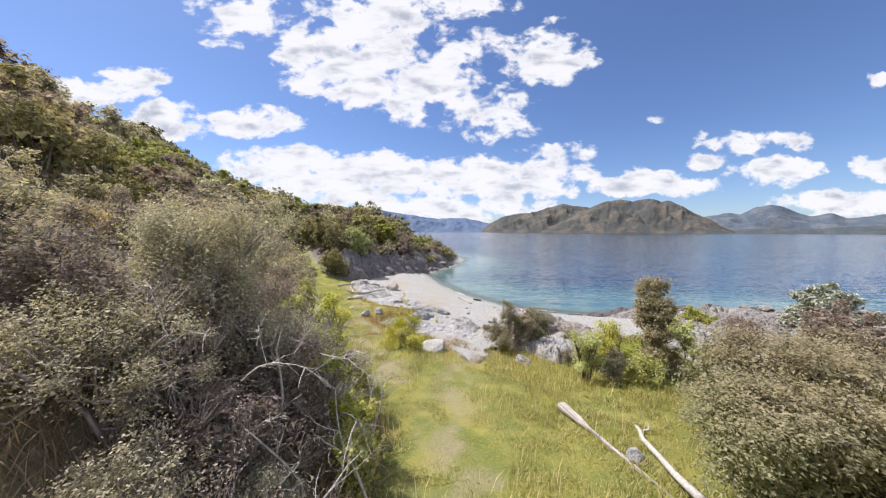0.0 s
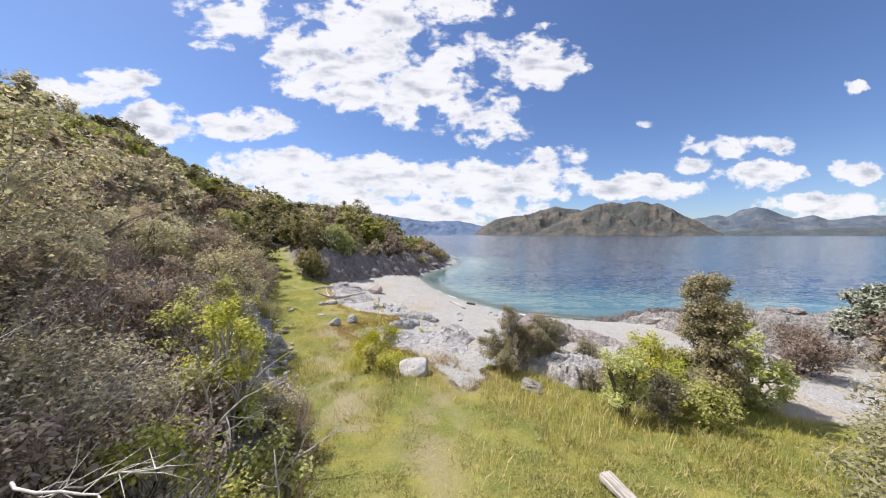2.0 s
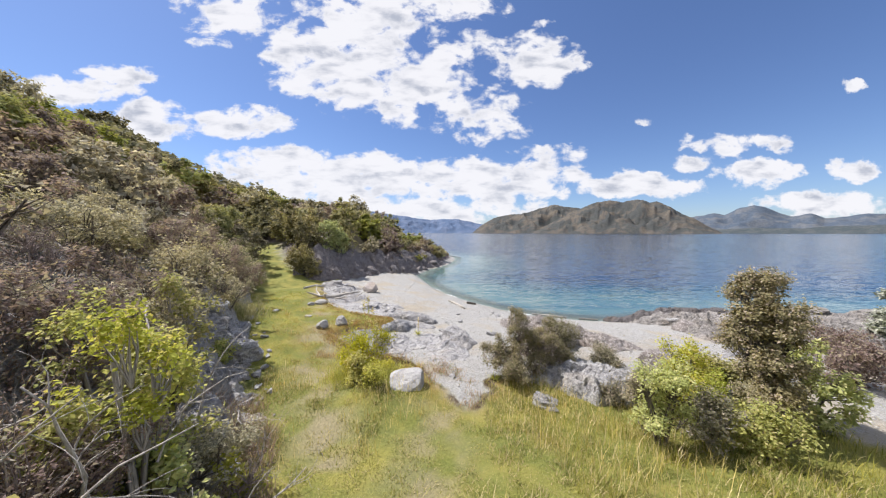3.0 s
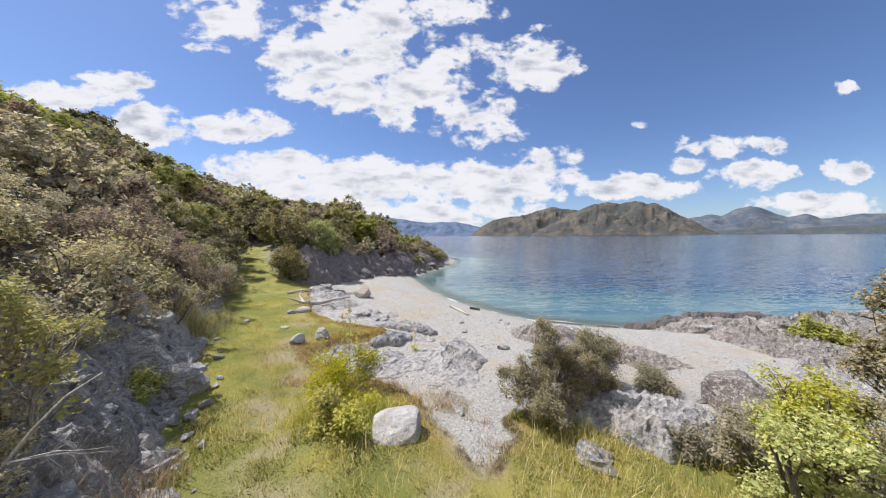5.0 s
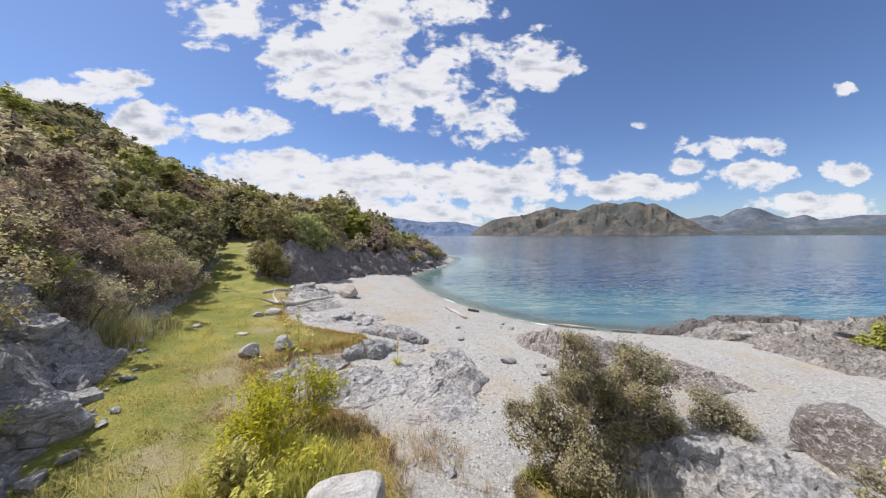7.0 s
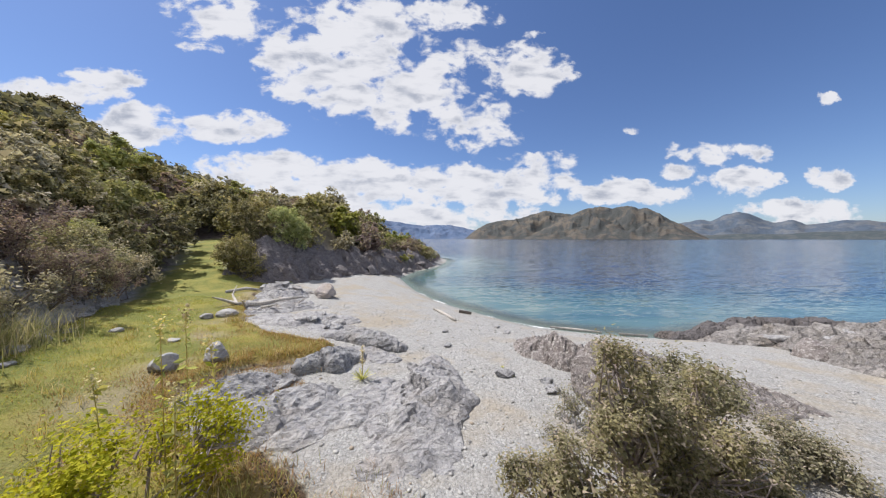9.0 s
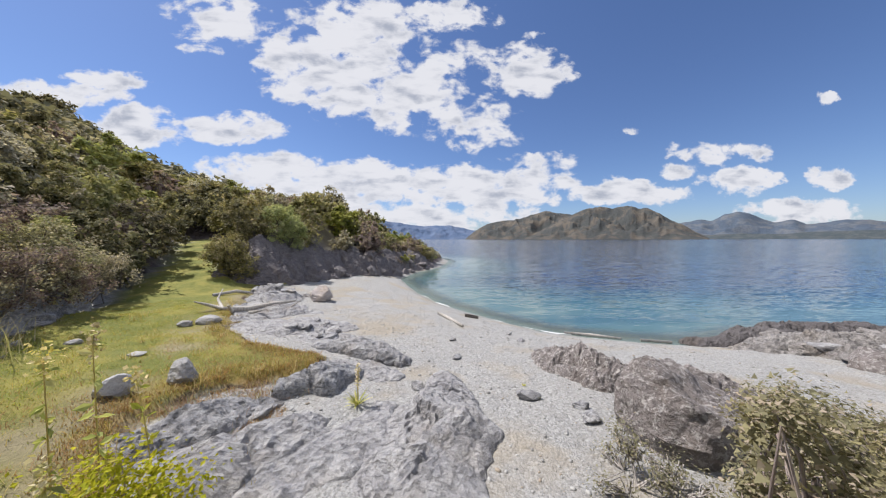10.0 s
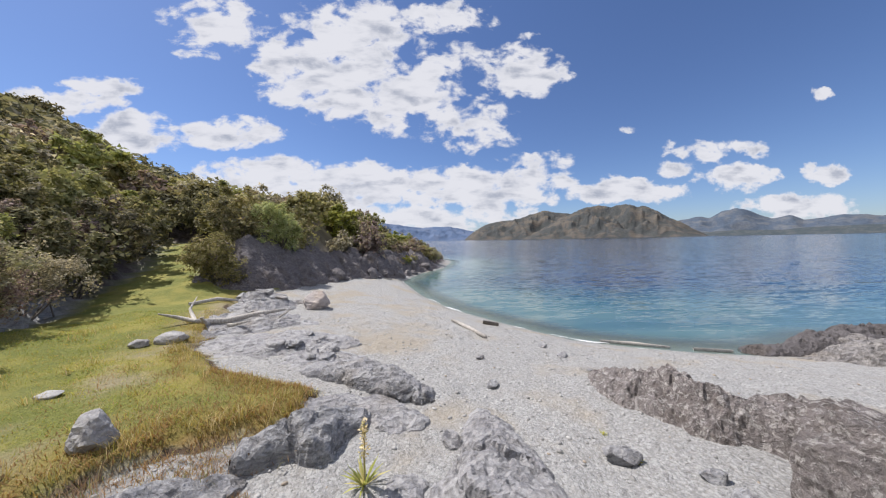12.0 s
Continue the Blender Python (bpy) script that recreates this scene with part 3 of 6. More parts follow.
def shrub_meshes(seed, width, height, lobes, sprays, per_spray, leaf_size, leaf_mat, slim=0.5, spray_len=0.28, low=0.0, open_air=0.25, wood=BARK, peak=0.0, depth=None, inner=1.0, lump=1.0, tiny=False, spots=(), twigs=1.0, tuft=9.0):
    """Trunk and crown of a shrub: branches to many sprays on uneven lobes, each spray a twig set with leaves."""
    rng = np.random.default_rng(seed)
    depth = depth or width
    centres, radii = [], []
    for _ in range(0 if spots else lobes):
        a, r = rng.random() * 2 * np.pi, np.sqrt(rng.random())
        zc = rng.uniform(0.12, 0.76)
        shrink = 1 - peak * zc
        centres.append((np.cos(a) * r * width * 0.33 * shrink, np.sin(a) * r * depth * 0.33 * shrink, zc * height))
        radii.append(lump * rng.uniform(0.20, 0.32) * min(width, height * 1.3) * (1 - 0.5 * peak * zc))
    for x, y, z, r in spots:
        centres.append((x, y, z)), radii.append(r)
    if not spots:
        centres.append((0, 0, height * 0.72)), radii.append(0.27 * lump * min(width * (1 - 0.6 * peak), height))
    centres, radii = np.array(centres), np.array(radii)
    # tufts on the lobes, with gaps between them
    tufts = max(6, int(sprays / tuft))
    pick_t = rng.choice(len(radii), tufts, p=radii**2 / (radii**2).sum())
    way_t = rng.normal(0, 1, (tufts, 3))
    way_t[:, 2] = np.abs(way_t[:, 2]) * 0.95 - 0.4 * rng.random(tufts)
    way_t /= np.linalg.norm(way_t, axis=1, keepdims=True)
    mid_t = centres[pick_t] + way_t * radii[pick_t][:, None] * rng.uniform(1 - open_air, 1.05, (tufts, 1))
    rad_t = np.clip(radii[pick_t] * rng.uniform(0.22, 0.42, tufts), 0.05, 0.34)
    who_t = rng.choice(tufts, sprays, p=rad_t**2 / (rad_t**2).sum())
    pick = pick_t[who_t]
    way = rng.normal(0, 1, (sprays, 3)) + way_t[who_t] * 0.8 + np.array([0, 0, 0.35])
    way /= np.linalg.norm(way, axis=1, keepdims=True)
    tip = mid_t[who_t] + way * (rad_t[who_t] * rng.uniform(0.55, 1.0, sprays))[:, None]
    keep = tip[:, 2] > low * height
    tip, way, pick = tip[keep], way[keep], pick[keep]
    # leaves along the sprays
    n = len(tip) * per_spray
    who = np.repeat(np.arange(len(tip)), per_spray)
    along = rng.random(n)[:, None] ** 0.8
    bend = way[who] + np.array([0, 0, 0.35])
    bend /= np.linalg.norm(bend, axis=1, keepdims=True)
    spread = rng.normal(0, 1, (n, 3)) * spray_len * 0.15
    pts = tip[who] + bend * spray_len * 0.7 * (along - 0.55) + spread
    # broad dim leaves fill the inside of the lobes
    m_in = int(len(tip) * 2.0 * inner)
    who_in = rng.choice(len(radii), m_in, p=radii**2 / (radii**2).sum())
    w_in = rng.normal(0, 1, (m_in, 3))
    w_in /= np.linalg.norm(w_in, axis=1, keepdims=True)
    p_in = centres[who_in] + w_in * (radii[who_in] * rng.uniform(0.45, 0.85, m_in))[:, None]
    p_in[:, 2] = np.maximum(p_in[:, 2], 0.03)
    v1, f1 = leaves(pts, bend, leaf_size * 1.15, rng, slim, 0.0, tiny)
    v2, f2 = leaves(p_in, w_in * 0.3, leaf_size * 1.7, rng, 0.8, 0.0, tiny)
    crown = np.concatenate([v1, v2]), np.concatenate([f1, f2 + len(v1)])
    # wood
    paths = []
    stems = max(3, lobes // 2)
    for k in range(stems):
        a = rng.random() * 2 * np.pi
        c = centres[rng.integers(len(centres))]
        r0 = 0.012 * height + 0.012
        foot = np.array([np.cos(a) * width * 0.06, np.sin(a) * depth * 0.06, -0.12])
        mid = (foot + c) / 2 + rng.normal(0, 0.05 * width, 3)
        paths.append([(*foot, r0), (*mid, r0 * 0.7), (*c, r0 * 0.4)])
    some = rng.permutation(len(tip))[: min(len(tip), int((10 + sprays // 9) * twigs))]
    for k in some:
        c = centres[pick[k]] * np.array([0.7, 0.7, 0.75])
        mid = (c + tip[k]) / 2 + rng.normal(0, 0.04 * width, 3)
        paths.append([(*c, 0.010 + 0.003 * height), (*mid, 0.007), (*tip[k], 0.003)])
    v, f = tubes(paths, 3)
    return mesh_of("trunk", v, f, wood, True), mesh_of("crown", *crown, leaf_mat)


def shrub(name, label, group, at, meshes, scale=1.0, turn=0.0, tall=1.0, category="bush"):
    ob = thing(name, label, category, group)
    part("trunk", meshes[0], ob), part("crown", meshes[1], ob)
    ob.matrix_basis = Matrix.LocRotScale(at, Euler((0, 0, turn)), (scale, scale, scale * tall))
    return ob


def ball(level):
    bm = bmesh.new()
    bmesh.ops.create_icosphere(bm, subdivisions=level, radius=1)
    v = np.array([p.co[:] for p in bm.verts])
    f = np.array([[p.index for p in q.verts] for q in bm.faces])
    bm.free()
    return v, f


def outcrop(name, label, at, half, height, turn, seed, material, scarp=0.0, steps=5.0, group="", fine=52, rugged=0.5):
    """Bedrock that breaks out of the ground: layered ledges, steep on the side scarp (-1 west to 1 east), flush at its rim."""
    g = np.linspace(-1.15, 1.15, fine)
    A, B = np.meshgrid(g, g, indexing="ij")
    a, b = A.ravel(), B.ravel()
    c, s = math.cos(radians(turn)), math.sin(radians(turn))
    lx, ly = a * half[0], b * half[1]
    x, y = at[0] + c * lx - s * ly, at[1] + s * lx + c * ly
    p = np.stack([lx, ly, np.zeros_like(lx)], 1)
    r = np.hypot(a, b) + (fbm(p * 1.7 + seed * 3.1, 4, seed) - 0.5) * 1.1
    skew = np.clip((a * np.sign(scarp) + 1) / 2, 0, 1) if scarp else 0.5
    body = soft_step(1 - r, 0.0, 0.75) * (1 - abs(scarp) + abs(scarp) * 1.4 * skew)
    layer = fbm(np.stack([lx * 2.0 + ly * 0.5, ly * 0.9 - lx * 0.4, np.zeros_like(lx)], 1) + seed, 4, seed + 2)
    t = (body + (layer - 0.5) * rugged) * steps
    saw = t - np.floor(t)
    terr = (np.floor(t) + soft_step(saw, 0.55, 1.0)) / steps
    crack = np.abs(fbm(np.stack([lx * 3.3 + 0.8 * ly, ly * 1.2, np.zeros_like(lx)], 1) + seed * 2, 3, seed + 6) - 0.5) * 2
    h = height * (0.4 * body + 0.6 * terr) - 0.05 * (1 - soft_step(crack, 0.0, 0.10)) * body
    ridge = 1 - np.abs(2 * fbm(np.stack([lx * 5.5 + ly * 2.2, ly * 1.6 - lx * 0.6, np.zeros_like(lx)], 1) + seed, 3, seed + 4) - 1)
    h += (ridge - 0.75) * 0.16 * np.minimum(1, body * 3) * min(1, height * 2.5)
    h += (fbm(p * 9 + seed, 3, seed + 8) - 0.5) * 0.05 * np.minimum(1, body * 3) * min(1, height * 2)
    z = land(x, y, False)[0] + np.where(r < 1.0, h, -0.02) - 0.22 * soft_step(r, 0.88, 1.12)
    z0 = ground_z(*at)
    v = np.stack([x - at[0], y - at[1], z - z0], 1)
    i, j = np.meshgrid(np.arange(fine - 1), np.arange(fine - 1), indexing="ij")
    q = i * fine + j
    f = np.stack([q, q + fine, q + fine + 1, q + 1], -1).reshape(-1, 4)
    ob = new(name, mesh_of(name, v, f, material, False))
    ob.matrix_basis = Matrix.Translation((at[0], at[1], z0))
    return tagged(ob, label, "rock", group)


def crag(name, label, spine, material, seed, group="", step=0.05, steep=2.2, rough=1.0, near_hill=False):
    """Bedrock with a spine from one end to the other: each row is x, y, height over the ground, and the reach to its left and right."""
    rows = np.array(spine, float)
    k = np.linspace(0, len(rows) - 1, 60)
    line = np.stack([np.interp(k, np.arange(len(rows)), rows[:, c]) for c in range(5)], 1)
    for _ in range(6):
        line[1:-1] = (line[:-2] + 2 * line[1:-1] + line[2:]) / 4
    way = np.gradient(line[:, :2], axis=0)
    way /= np.linalg.norm(way, axis=1, keepdims=True)
    reach = line[:, 3:].max() * 1.35
    xs = np.arange(line[:, 0].min() - reach, line[:, 0].max() + reach, step)
    ys = np.arange(line[:, 1].min() - reach, line[:, 1].max() + reach, step)
    X, Y = np.meshgrid(xs, ys, indexing="ij")
    x, y = X.ravel(), Y.ravel()
    flat = np.stack([x, y, np.zeros_like(x)], 1)
    wx = x + (fbm(flat * 2.1 + seed, 4, seed) - 0.5) * 0.42
    wy = y + (fbm(flat * 2.1 - seed, 4, seed + 1) - 0.5) * 0.42
    best, near = np.full(x.shape, 1e9), np.zeros(x.shape, int)
    for i in range(len(line)):
        d2 = (wx - line[i, 0]) ** 2 + (wy - line[i, 1]) ** 2
        hit = d2 < best
        best[hit], near[hit] = d2[hit], i
    dx, dy = wx - line[near, 0], wy - line[near, 1]
    side = way[near, 0] * dy - way[near, 1] * dx
    wide = np.where(side > 0, line[near, 3], line[near, 4])
    d = np.sqrt(best)
    r = d / np.maximum(wide, 0.05)
    body = np.clip(1 - np.clip(r, 0, 1) ** steep, 0, 1)
    run = near / 60 * np.hypot(*(line[-1, :2] - line[0, :2]))
    grainy = np.stack([run * 1.3, np.sign(side) * d * 5.5, np.zeros_like(x)], 1)
    ridge = 1 - np.abs(2 * fbm(grainy + seed * 1.3, 4, seed + 2) - 1)
    broken = fbm(flat * 1.9 + seed * 2.7, 4, seed + 3)
    ledge = np.floor(broken * 9 + 0.4 * ridge) / 9
    high = line[near, 2]
    h = high * body * (0.72 + 0.75 * (ledge - 0.25)) + rough * np.minimum(1, body * 3) * ((ridge - 0.7) * 0.20 + (broken - 0.5) * 0.34) * np.minimum(1, high * 2.5)
    h += rough * (fbm(flat * 11 + seed, 3, seed + 4) - 0.5) * 0.09 * np.minimum(1, body * 3)
    sharp = 1 - np.abs(2 * fbm(flat * 5.5 + seed * 0.7, 3, seed + 9) - 1)
    h += rough * (sharp - 0.72) * 0.11 * np.minimum(1, body * 3) * np.minimum(1, high * 3)
    gap = np.abs(fbm(np.stack([wx * 1.5 + 0.6 * wy, wy * 1.1 - 0.4 * wx, np.zeros_like(x)], 1) + seed * 4.1, 3, seed + 7) - 0.5)
    h -= (1 - soft_step(gap, 0.0, 0.022)) * np.minimum(0.16, 0.35 * high) * np.minimum(1, body * 3)
    z = land(x, y, near_hill)[0] + np.where(r < 1, np.maximum(h, -0.03), -0.03) - 0.3 * soft_step(r, 0.94, 1.3)
    at = line[30, :2]
    z0 = ground_z(*at)
    ny = len(ys)
    i, j = np.meshgrid(np.arange(len(xs) - 1), np.arange(ny - 1), indexing="ij")
    q = (i * ny + j).ravel()
    f = np.stack([q, q + ny, q + ny + 1, q + 1], -1)
    f = f[(r[f] < 1.25).any(1)]
    used, f = np.unique(f, return_inverse=True)
    v = np.stack([x - at[0], y - at[1], z - z0], 1)[used]
    ob = new(name, mesh_of(name, v, f.reshape(-1, 4), material, False))
    ob.matrix_basis = Matrix.Translation((float(at[0]), float(at[1]), z0))
    return tagged(ob, label, "rock", group)


BALLS = {k: ball(k) for k in (1, 2, 3, 4, 5)}


def rock_mesh(name, seed, size, level=4, material=None, cuts=16, rugged=0.10, strata=0.05, tilt=(0.3, 0.2), boxy=1.0):
    """A broken block of layered stone: a ball cut by planes, stepped along its layers and roughened."""
    rng = np.random.default_rng(seed)
    v, f = BALLS[level]
    p = np.sign(v) * np.abs(v) ** boxy
    for _ in range(cuts):
        nrm = rng.normal(0, 1, 3) * (1, 1, 0.9)
        nrm /= np.linalg.norm(nrm)
        over = p @ nrm - rng.uniform(0.52, 0.86)
        p = p - np.maximum(over, 0)[:, None] * nrm * 0.96
    p *= np.array(size) / 2
    # ledges along tilted layers
    axis = np.array([tilt[0], tilt[1], 1.0])
    axis /= np.linalg.norm(axis)
    big = float(np.max(size))
    s = (p @ axis) / (0.10 * big + 0.03) + 1.6 * grain(p / big * 3 + seed, seed)
    saw = s - np.floor(s)
    out = p / (np.linalg.norm(p, axis=1, keepdims=True) + 1e-9)
    p = p + out * ((saw**3 - 0.4) * strata * big * 0.5)[:, None]
    p = p + out * ((fbm(p / big * 4.5 + seed * 1.7, 4, seed + 3) - 0.5) * 2 * rugged * big * 0.5)[:, None]
    p = p + out * ((fbm(p / big * 20 + seed, 2, seed + 5) - 0.5) * 0.02 * big)[:, None]
    return mesh_of(name, p, f, material, False)


def rock(at, size, seed, label, material=ROCK, turn=0.0, lean=(0, 0), level=4, group="", sink=0.3, name="rock", category="rock", **more):
    ob = new(name, rock_mesh(name, seed, size, level, material, **more))
    z = at[2] if len(at) > 2 else ground_z(*at[:2]) + size[2] * (0.5 - sink)
    ob.matrix_basis = Matrix.LocRotScale((at[0], at[1], z), Euler((radians(lean[0]), radians(lean[1]), radians(turn))), None)
    return tagged(ob, label, category, group)


# ---- ground, lake and mountains ----
def spaced(lo, hi, step, reach, grow):
    """Coordinates that lie dense from lo to hi and ever wider apart out to the reach."""
    mid = list(np.arange(lo, hi + step / 2, step))
    for end, sign in ((0, -1), (-1, 1)):
        s, v, more = step, mid[end], []
        while abs(v) < reach:
            s *= grow
            v += sign * s
            more.append(v)
        mid = more[::-1] + mid if sign < 0 else mid + more
    return np.array(mid)


def sheet(name, xs, ys, height, material):
    X, Y = np.meshgrid(xs, ys, indexing="ij")
    z = height(X.ravel(), Y.ravel())
    v = np.stack([X.ravel(), Y.ravel(), z], 1)
    i, j = np.meshgrid(np.arange(len(xs) - 1), np.arange(len(ys) - 1), indexing="ij")
    a = i * len(ys) + j
    f = np.stack([a, a + len(ys), a + len(ys) + 1, a + 1], -1).reshape(-1, 4)
    return mesh_of(name, v, f, material, True)


def build_ground():
    xs, ys = spaced(-7.0, 10.0, 0.13, 4700, 1.09), spaced(2.5, 23.0, 0.14, 4700, 1.09)
    X, Y = np.meshgrid(xs, ys, indexing="ij")
    z, grass, rock_share, worn, d, u, rim, umber = land(X, Y)
    me = sheet("ground", xs, ys, lambda x, y: z, GROUND)
    share(me, "grass", grass), share(me, "rock", rock_share), share(me, "worn", worn), share(me, "rim", rim), share(me, "umber", umber)
    share(me, "wet", 1 - soft_step(d + (flat_fbm(X.ravel(), Y.ravel(), 0.8, 3, 41) - 0.5) * 0.4, 0.1, 0.4))
    share(me, "upland", soft_step(u + 1.6 * (1 - soft_step(Y.ravel(), 8.4, 9.6)), 1.5, 2.6))
    tagged(new("ground", me), "sloping ground with grass, pale gravel beach and rocky bank", "ground", kind="structure")


def build_lake():
    xs, ys = spaced(-4.0, 24.0, 0.45, 4700, 1.13), spaced(16.0, 46.0, 0.45, 4700, 1.13)
    X, Y = np.meshgrid(xs, ys, indexing="ij")
    z = land(X, Y, False)[0]
    x, y = X.ravel(), Y.ravel()
    swell = (flat_fbm(x * 0.5, y * 1.4, 2.2, 3, 51) - 0.5) * 0.07 * np.clip((WATER - z) / 1.0, 0, 1)
    me = sheet("water", xs, ys, lambda a, b: np.full(a.shape, WATER) + swell, LAKE)
    share(me, "depth", np.maximum(WATER - z, 0))
    tagged(new("water", me), "clear blue lake water, turquoise over the shallows", "lake", kind="structure")


def range_of(name, label, profile, far, width, material, seed, relief=0.25):
    """A mountain range: a ridge at the given bearings and heights (degrees), with spurs and gullies to the shore."""
    bearing, el = np.array(profile).T
    cols, rows = 340, 44
    a = np.radians(np.linspace(bearing[0], bearing[-1], cols))
    top = np.interp(np.degrees(a), bearing, el)
    A, R = np.meshgrid(np.arange(cols), np.linspace(-1, 1, rows), indexing="ij")
    rng_d = far + R * width
    rise = np.clip(1 - np.abs(R), 0, 1) ** 0.9
    x, y = np.sin(a)[:, None] * rng_d, np.cos(a)[:, None] * rng_d
    p = np.stack([x.ravel() / (width * 0.55), y.ravel() / (width * 0.55), np.zeros(x.size)], 1)
    gully = np.clip(np.abs(fbm(p * 1.25, 5, seed, 0.52) - 0.5) * 3.5, 0, 1)
    crest = far * np.tan(np.radians(top))[:, None] + 4
    jag = (fbm(np.stack([np.degrees(a) * 1.1, np.zeros(cols), np.zeros(cols)], 1), 4, seed + 9, 0.6) - 0.5)[:, None] * 0.09 * crest
    z = (crest + jag) * rise - relief * 1.5 * crest * (1 - rise) * rise * 4 * (gully - 0.3).reshape(x.shape) - 3 * (1 - rise)
    v = np.stack([x.ravel(), y.ravel(), z.ravel()], 1)
    i, j = np.meshgrid(np.arange(cols - 1), np.arange(rows - 1), indexing="ij")
    q = i * rows + j
    f = np.stack([q, q + rows, q + rows + 1, q + 1], -1).reshape(-1, 4)
    tagged(new(name, mesh_of(name, v, f, material, True)), label, "mountain", "mountains across the lake", "structure")


def build_mountains():
    # haze over the lake is put into these colours, bluest on the farthest range
    near = make_mountain("scrub_mountain_hazed", (0.074, 0.078, 0.076), (0.135, 0.118, 0.098), (0.062, 0.067, 0.078))
    blue = make_mountain("far_mountain_hazed", (0.10, 0.145, 0.24), (0.14, 0.18, 0.27), (0.085, 0.12, 0.20), 1.5, 0.006)
    grey = make_mountain("grey_mountain_hazed", (0.082, 0.105, 0.14), (0.135, 0.145, 0.16), (0.068, 0.088, 0.125), 1.2, 0.008)
    low = make_mountain("low_shore_hazed", (0.065, 0.08, 0.088), (0.095, 0.105, 0.108), (0.055, 0.068, 0.08), 0.3, 0.02)
    range_of("backdrop_mountain_west", "distant mountain range across the lake, coloured blue for haze", [(-60, 3.0), (-30, 5), (-13.5, 4.4), (-8.7, 3.8), (-5, 3.3), (-2, 2.8), (1, 2.6), (4.8, 2.8), (8, 2.2), (10, 1.7), (14, 1.2), (18, 0.5), (22, 0.2)], 4000, 500, blue, 3)
    range_of("backdrop_mountain_east", "distant mountains across the lake, coloured grey for haze", [(38, 0.6), (42, 1.9), (43.7, 2.4), (45.9, 2.85), (47, 2.55), (48.5, 3.5), (49.9, 3.75), (50.7, 3.45), (51.9, 2.7), (53.1, 2.1), (54.6, 2.45), (55.7, 1.75), (57, 1.9), (58.5, 2.25), (61, 1.9), (64, 2.2), (75, 3), (95, 2), (120, 1.5)], 3500, 600, grey, 5)
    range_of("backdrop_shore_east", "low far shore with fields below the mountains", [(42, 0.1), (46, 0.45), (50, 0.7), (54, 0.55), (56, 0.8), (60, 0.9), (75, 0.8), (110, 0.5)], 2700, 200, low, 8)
    range_of("backdrop_mountain", "brown and green scrubby mountain rising from the far shore",
             [(8.4, 0.0), (10.1, 1.5), (12.5, 2.9), (15.6, 3.65), (17.9, 3.7), (21.2, 4.7), (23.7, 5.15), (26.7, 4.6), (28, 4.35), (30, 3.6), (33, 2.4), (36, 0.8), (38, 0)], 2150, 420, near, 1, 0.34)
    range_of("backdrop_mountain_front", "brown scrubby mountain with two peaks rising from the far shore",
             [(19.5, 0.0), (22.5, 1.5), (26, 3.3), (28, 4.3), (29.6, 5.05), (32.4, 5.75), (34.3, 5.15), (36.6, 5.5), (38, 5.1), (39.5, 4.95), (40.9, 4.05), (42.4, 2.9), (43.7, 2.2), (45.1, 1.1), (46.8, 0.0)], 1900, 380, near, 4, 0.38)


def build_foam():
    """The thin broken line of foam where the lake laps the gravel."""
    m, n = surface("foam")
    vec = n.add("ShaderNodeTexCoord").outputs["Object"]
    finish(n, n.mix(n.noise(vec, 9.0, 4.0, 0.6), (0.55, 0.57, 0.57), (0.85, 0.86, 0.86)), 0.6)
    pts = []
    for (ax, ay), (bx, by) in zip(SHORE[8:18], SHORE[9:19]):
        k = max(2, int(math.hypot(bx - ax, by - ay) / 0.06))
        pts += [(ax + (bx - ax) * i / k, ay + (by - ay) * i / k) for i in range(k)]
    p = np.array(pts)
    for _ in range(20):
        p[1:-1] = (p[:-2] + p[2:]) / 2
    t = np.gradient(p, axis=0)
    side = np.stack([-t[:, 1], t[:, 0]], 1) / np.linalg.norm(t, axis=1, keepdims=True)
    run = np.arange(len(p)) * 0.06
    wander = (flat_fbm(run, run * 0, 1.4, 3, 5) - 0.5) * 0.5
    wide = np.clip(flat_fbm(run, run * 0, 0.8, 4, 15) - 0.44, 0, 1) * 0.32
    mid = p + side * (wander + 0.02)[:, None]
    a, b = mid - side * wide[:, None] / 2, mid + side * wide[:, None] / 2
    z = np.full(len(p), WATER + 0.012)
    v = np.concatenate([np.column_stack([a, z]), np.column_stack([b, z])])
    i = np.arange(len(p) - 1)
    i = i[wide[:-1] > 0.005]
    f = np.stack([i, i + 1, i + 1 + len(p), i + len(p)], 1)
    tagged(new("foam", mesh_of("foam", v, f, m)), "thin white foam along the water's edge", "foam", kind="stuff")


build_ground()
build_lake()
build_foam()
build_mountains()

# ---- rocks of the beach ----
BEACH = "rocks of the beach"
crag("rock_outcrop", "pale grey schist hump with a pointed far end in the gravel", [(0.72, 12.2, 0.06, 0.6, 0.5), (0.86, 12.9, 0.20, 0.8, 0.6), (0.98, 13.5, 0.34, 0.72, 0.6), (1.05, 14.2, 0.24, 0.5, 0.4), (1.1, 15.0, 0.05, 0.2, 0.2)], ROCK_PALE, 11, BEACH, 0.035, 1.5, 0.4)
crag("rock_slab", "low pale schist slab beside the hump", [(-0.5, 12.75, 0.05, 0.4, 0.4), (-0.1, 13.2, 0.07, 0.4, 0.4), (0.2, 13.8, 0.04, 0.3, 0.3)], ROCK_PALE, 12, BEACH, 0.05)
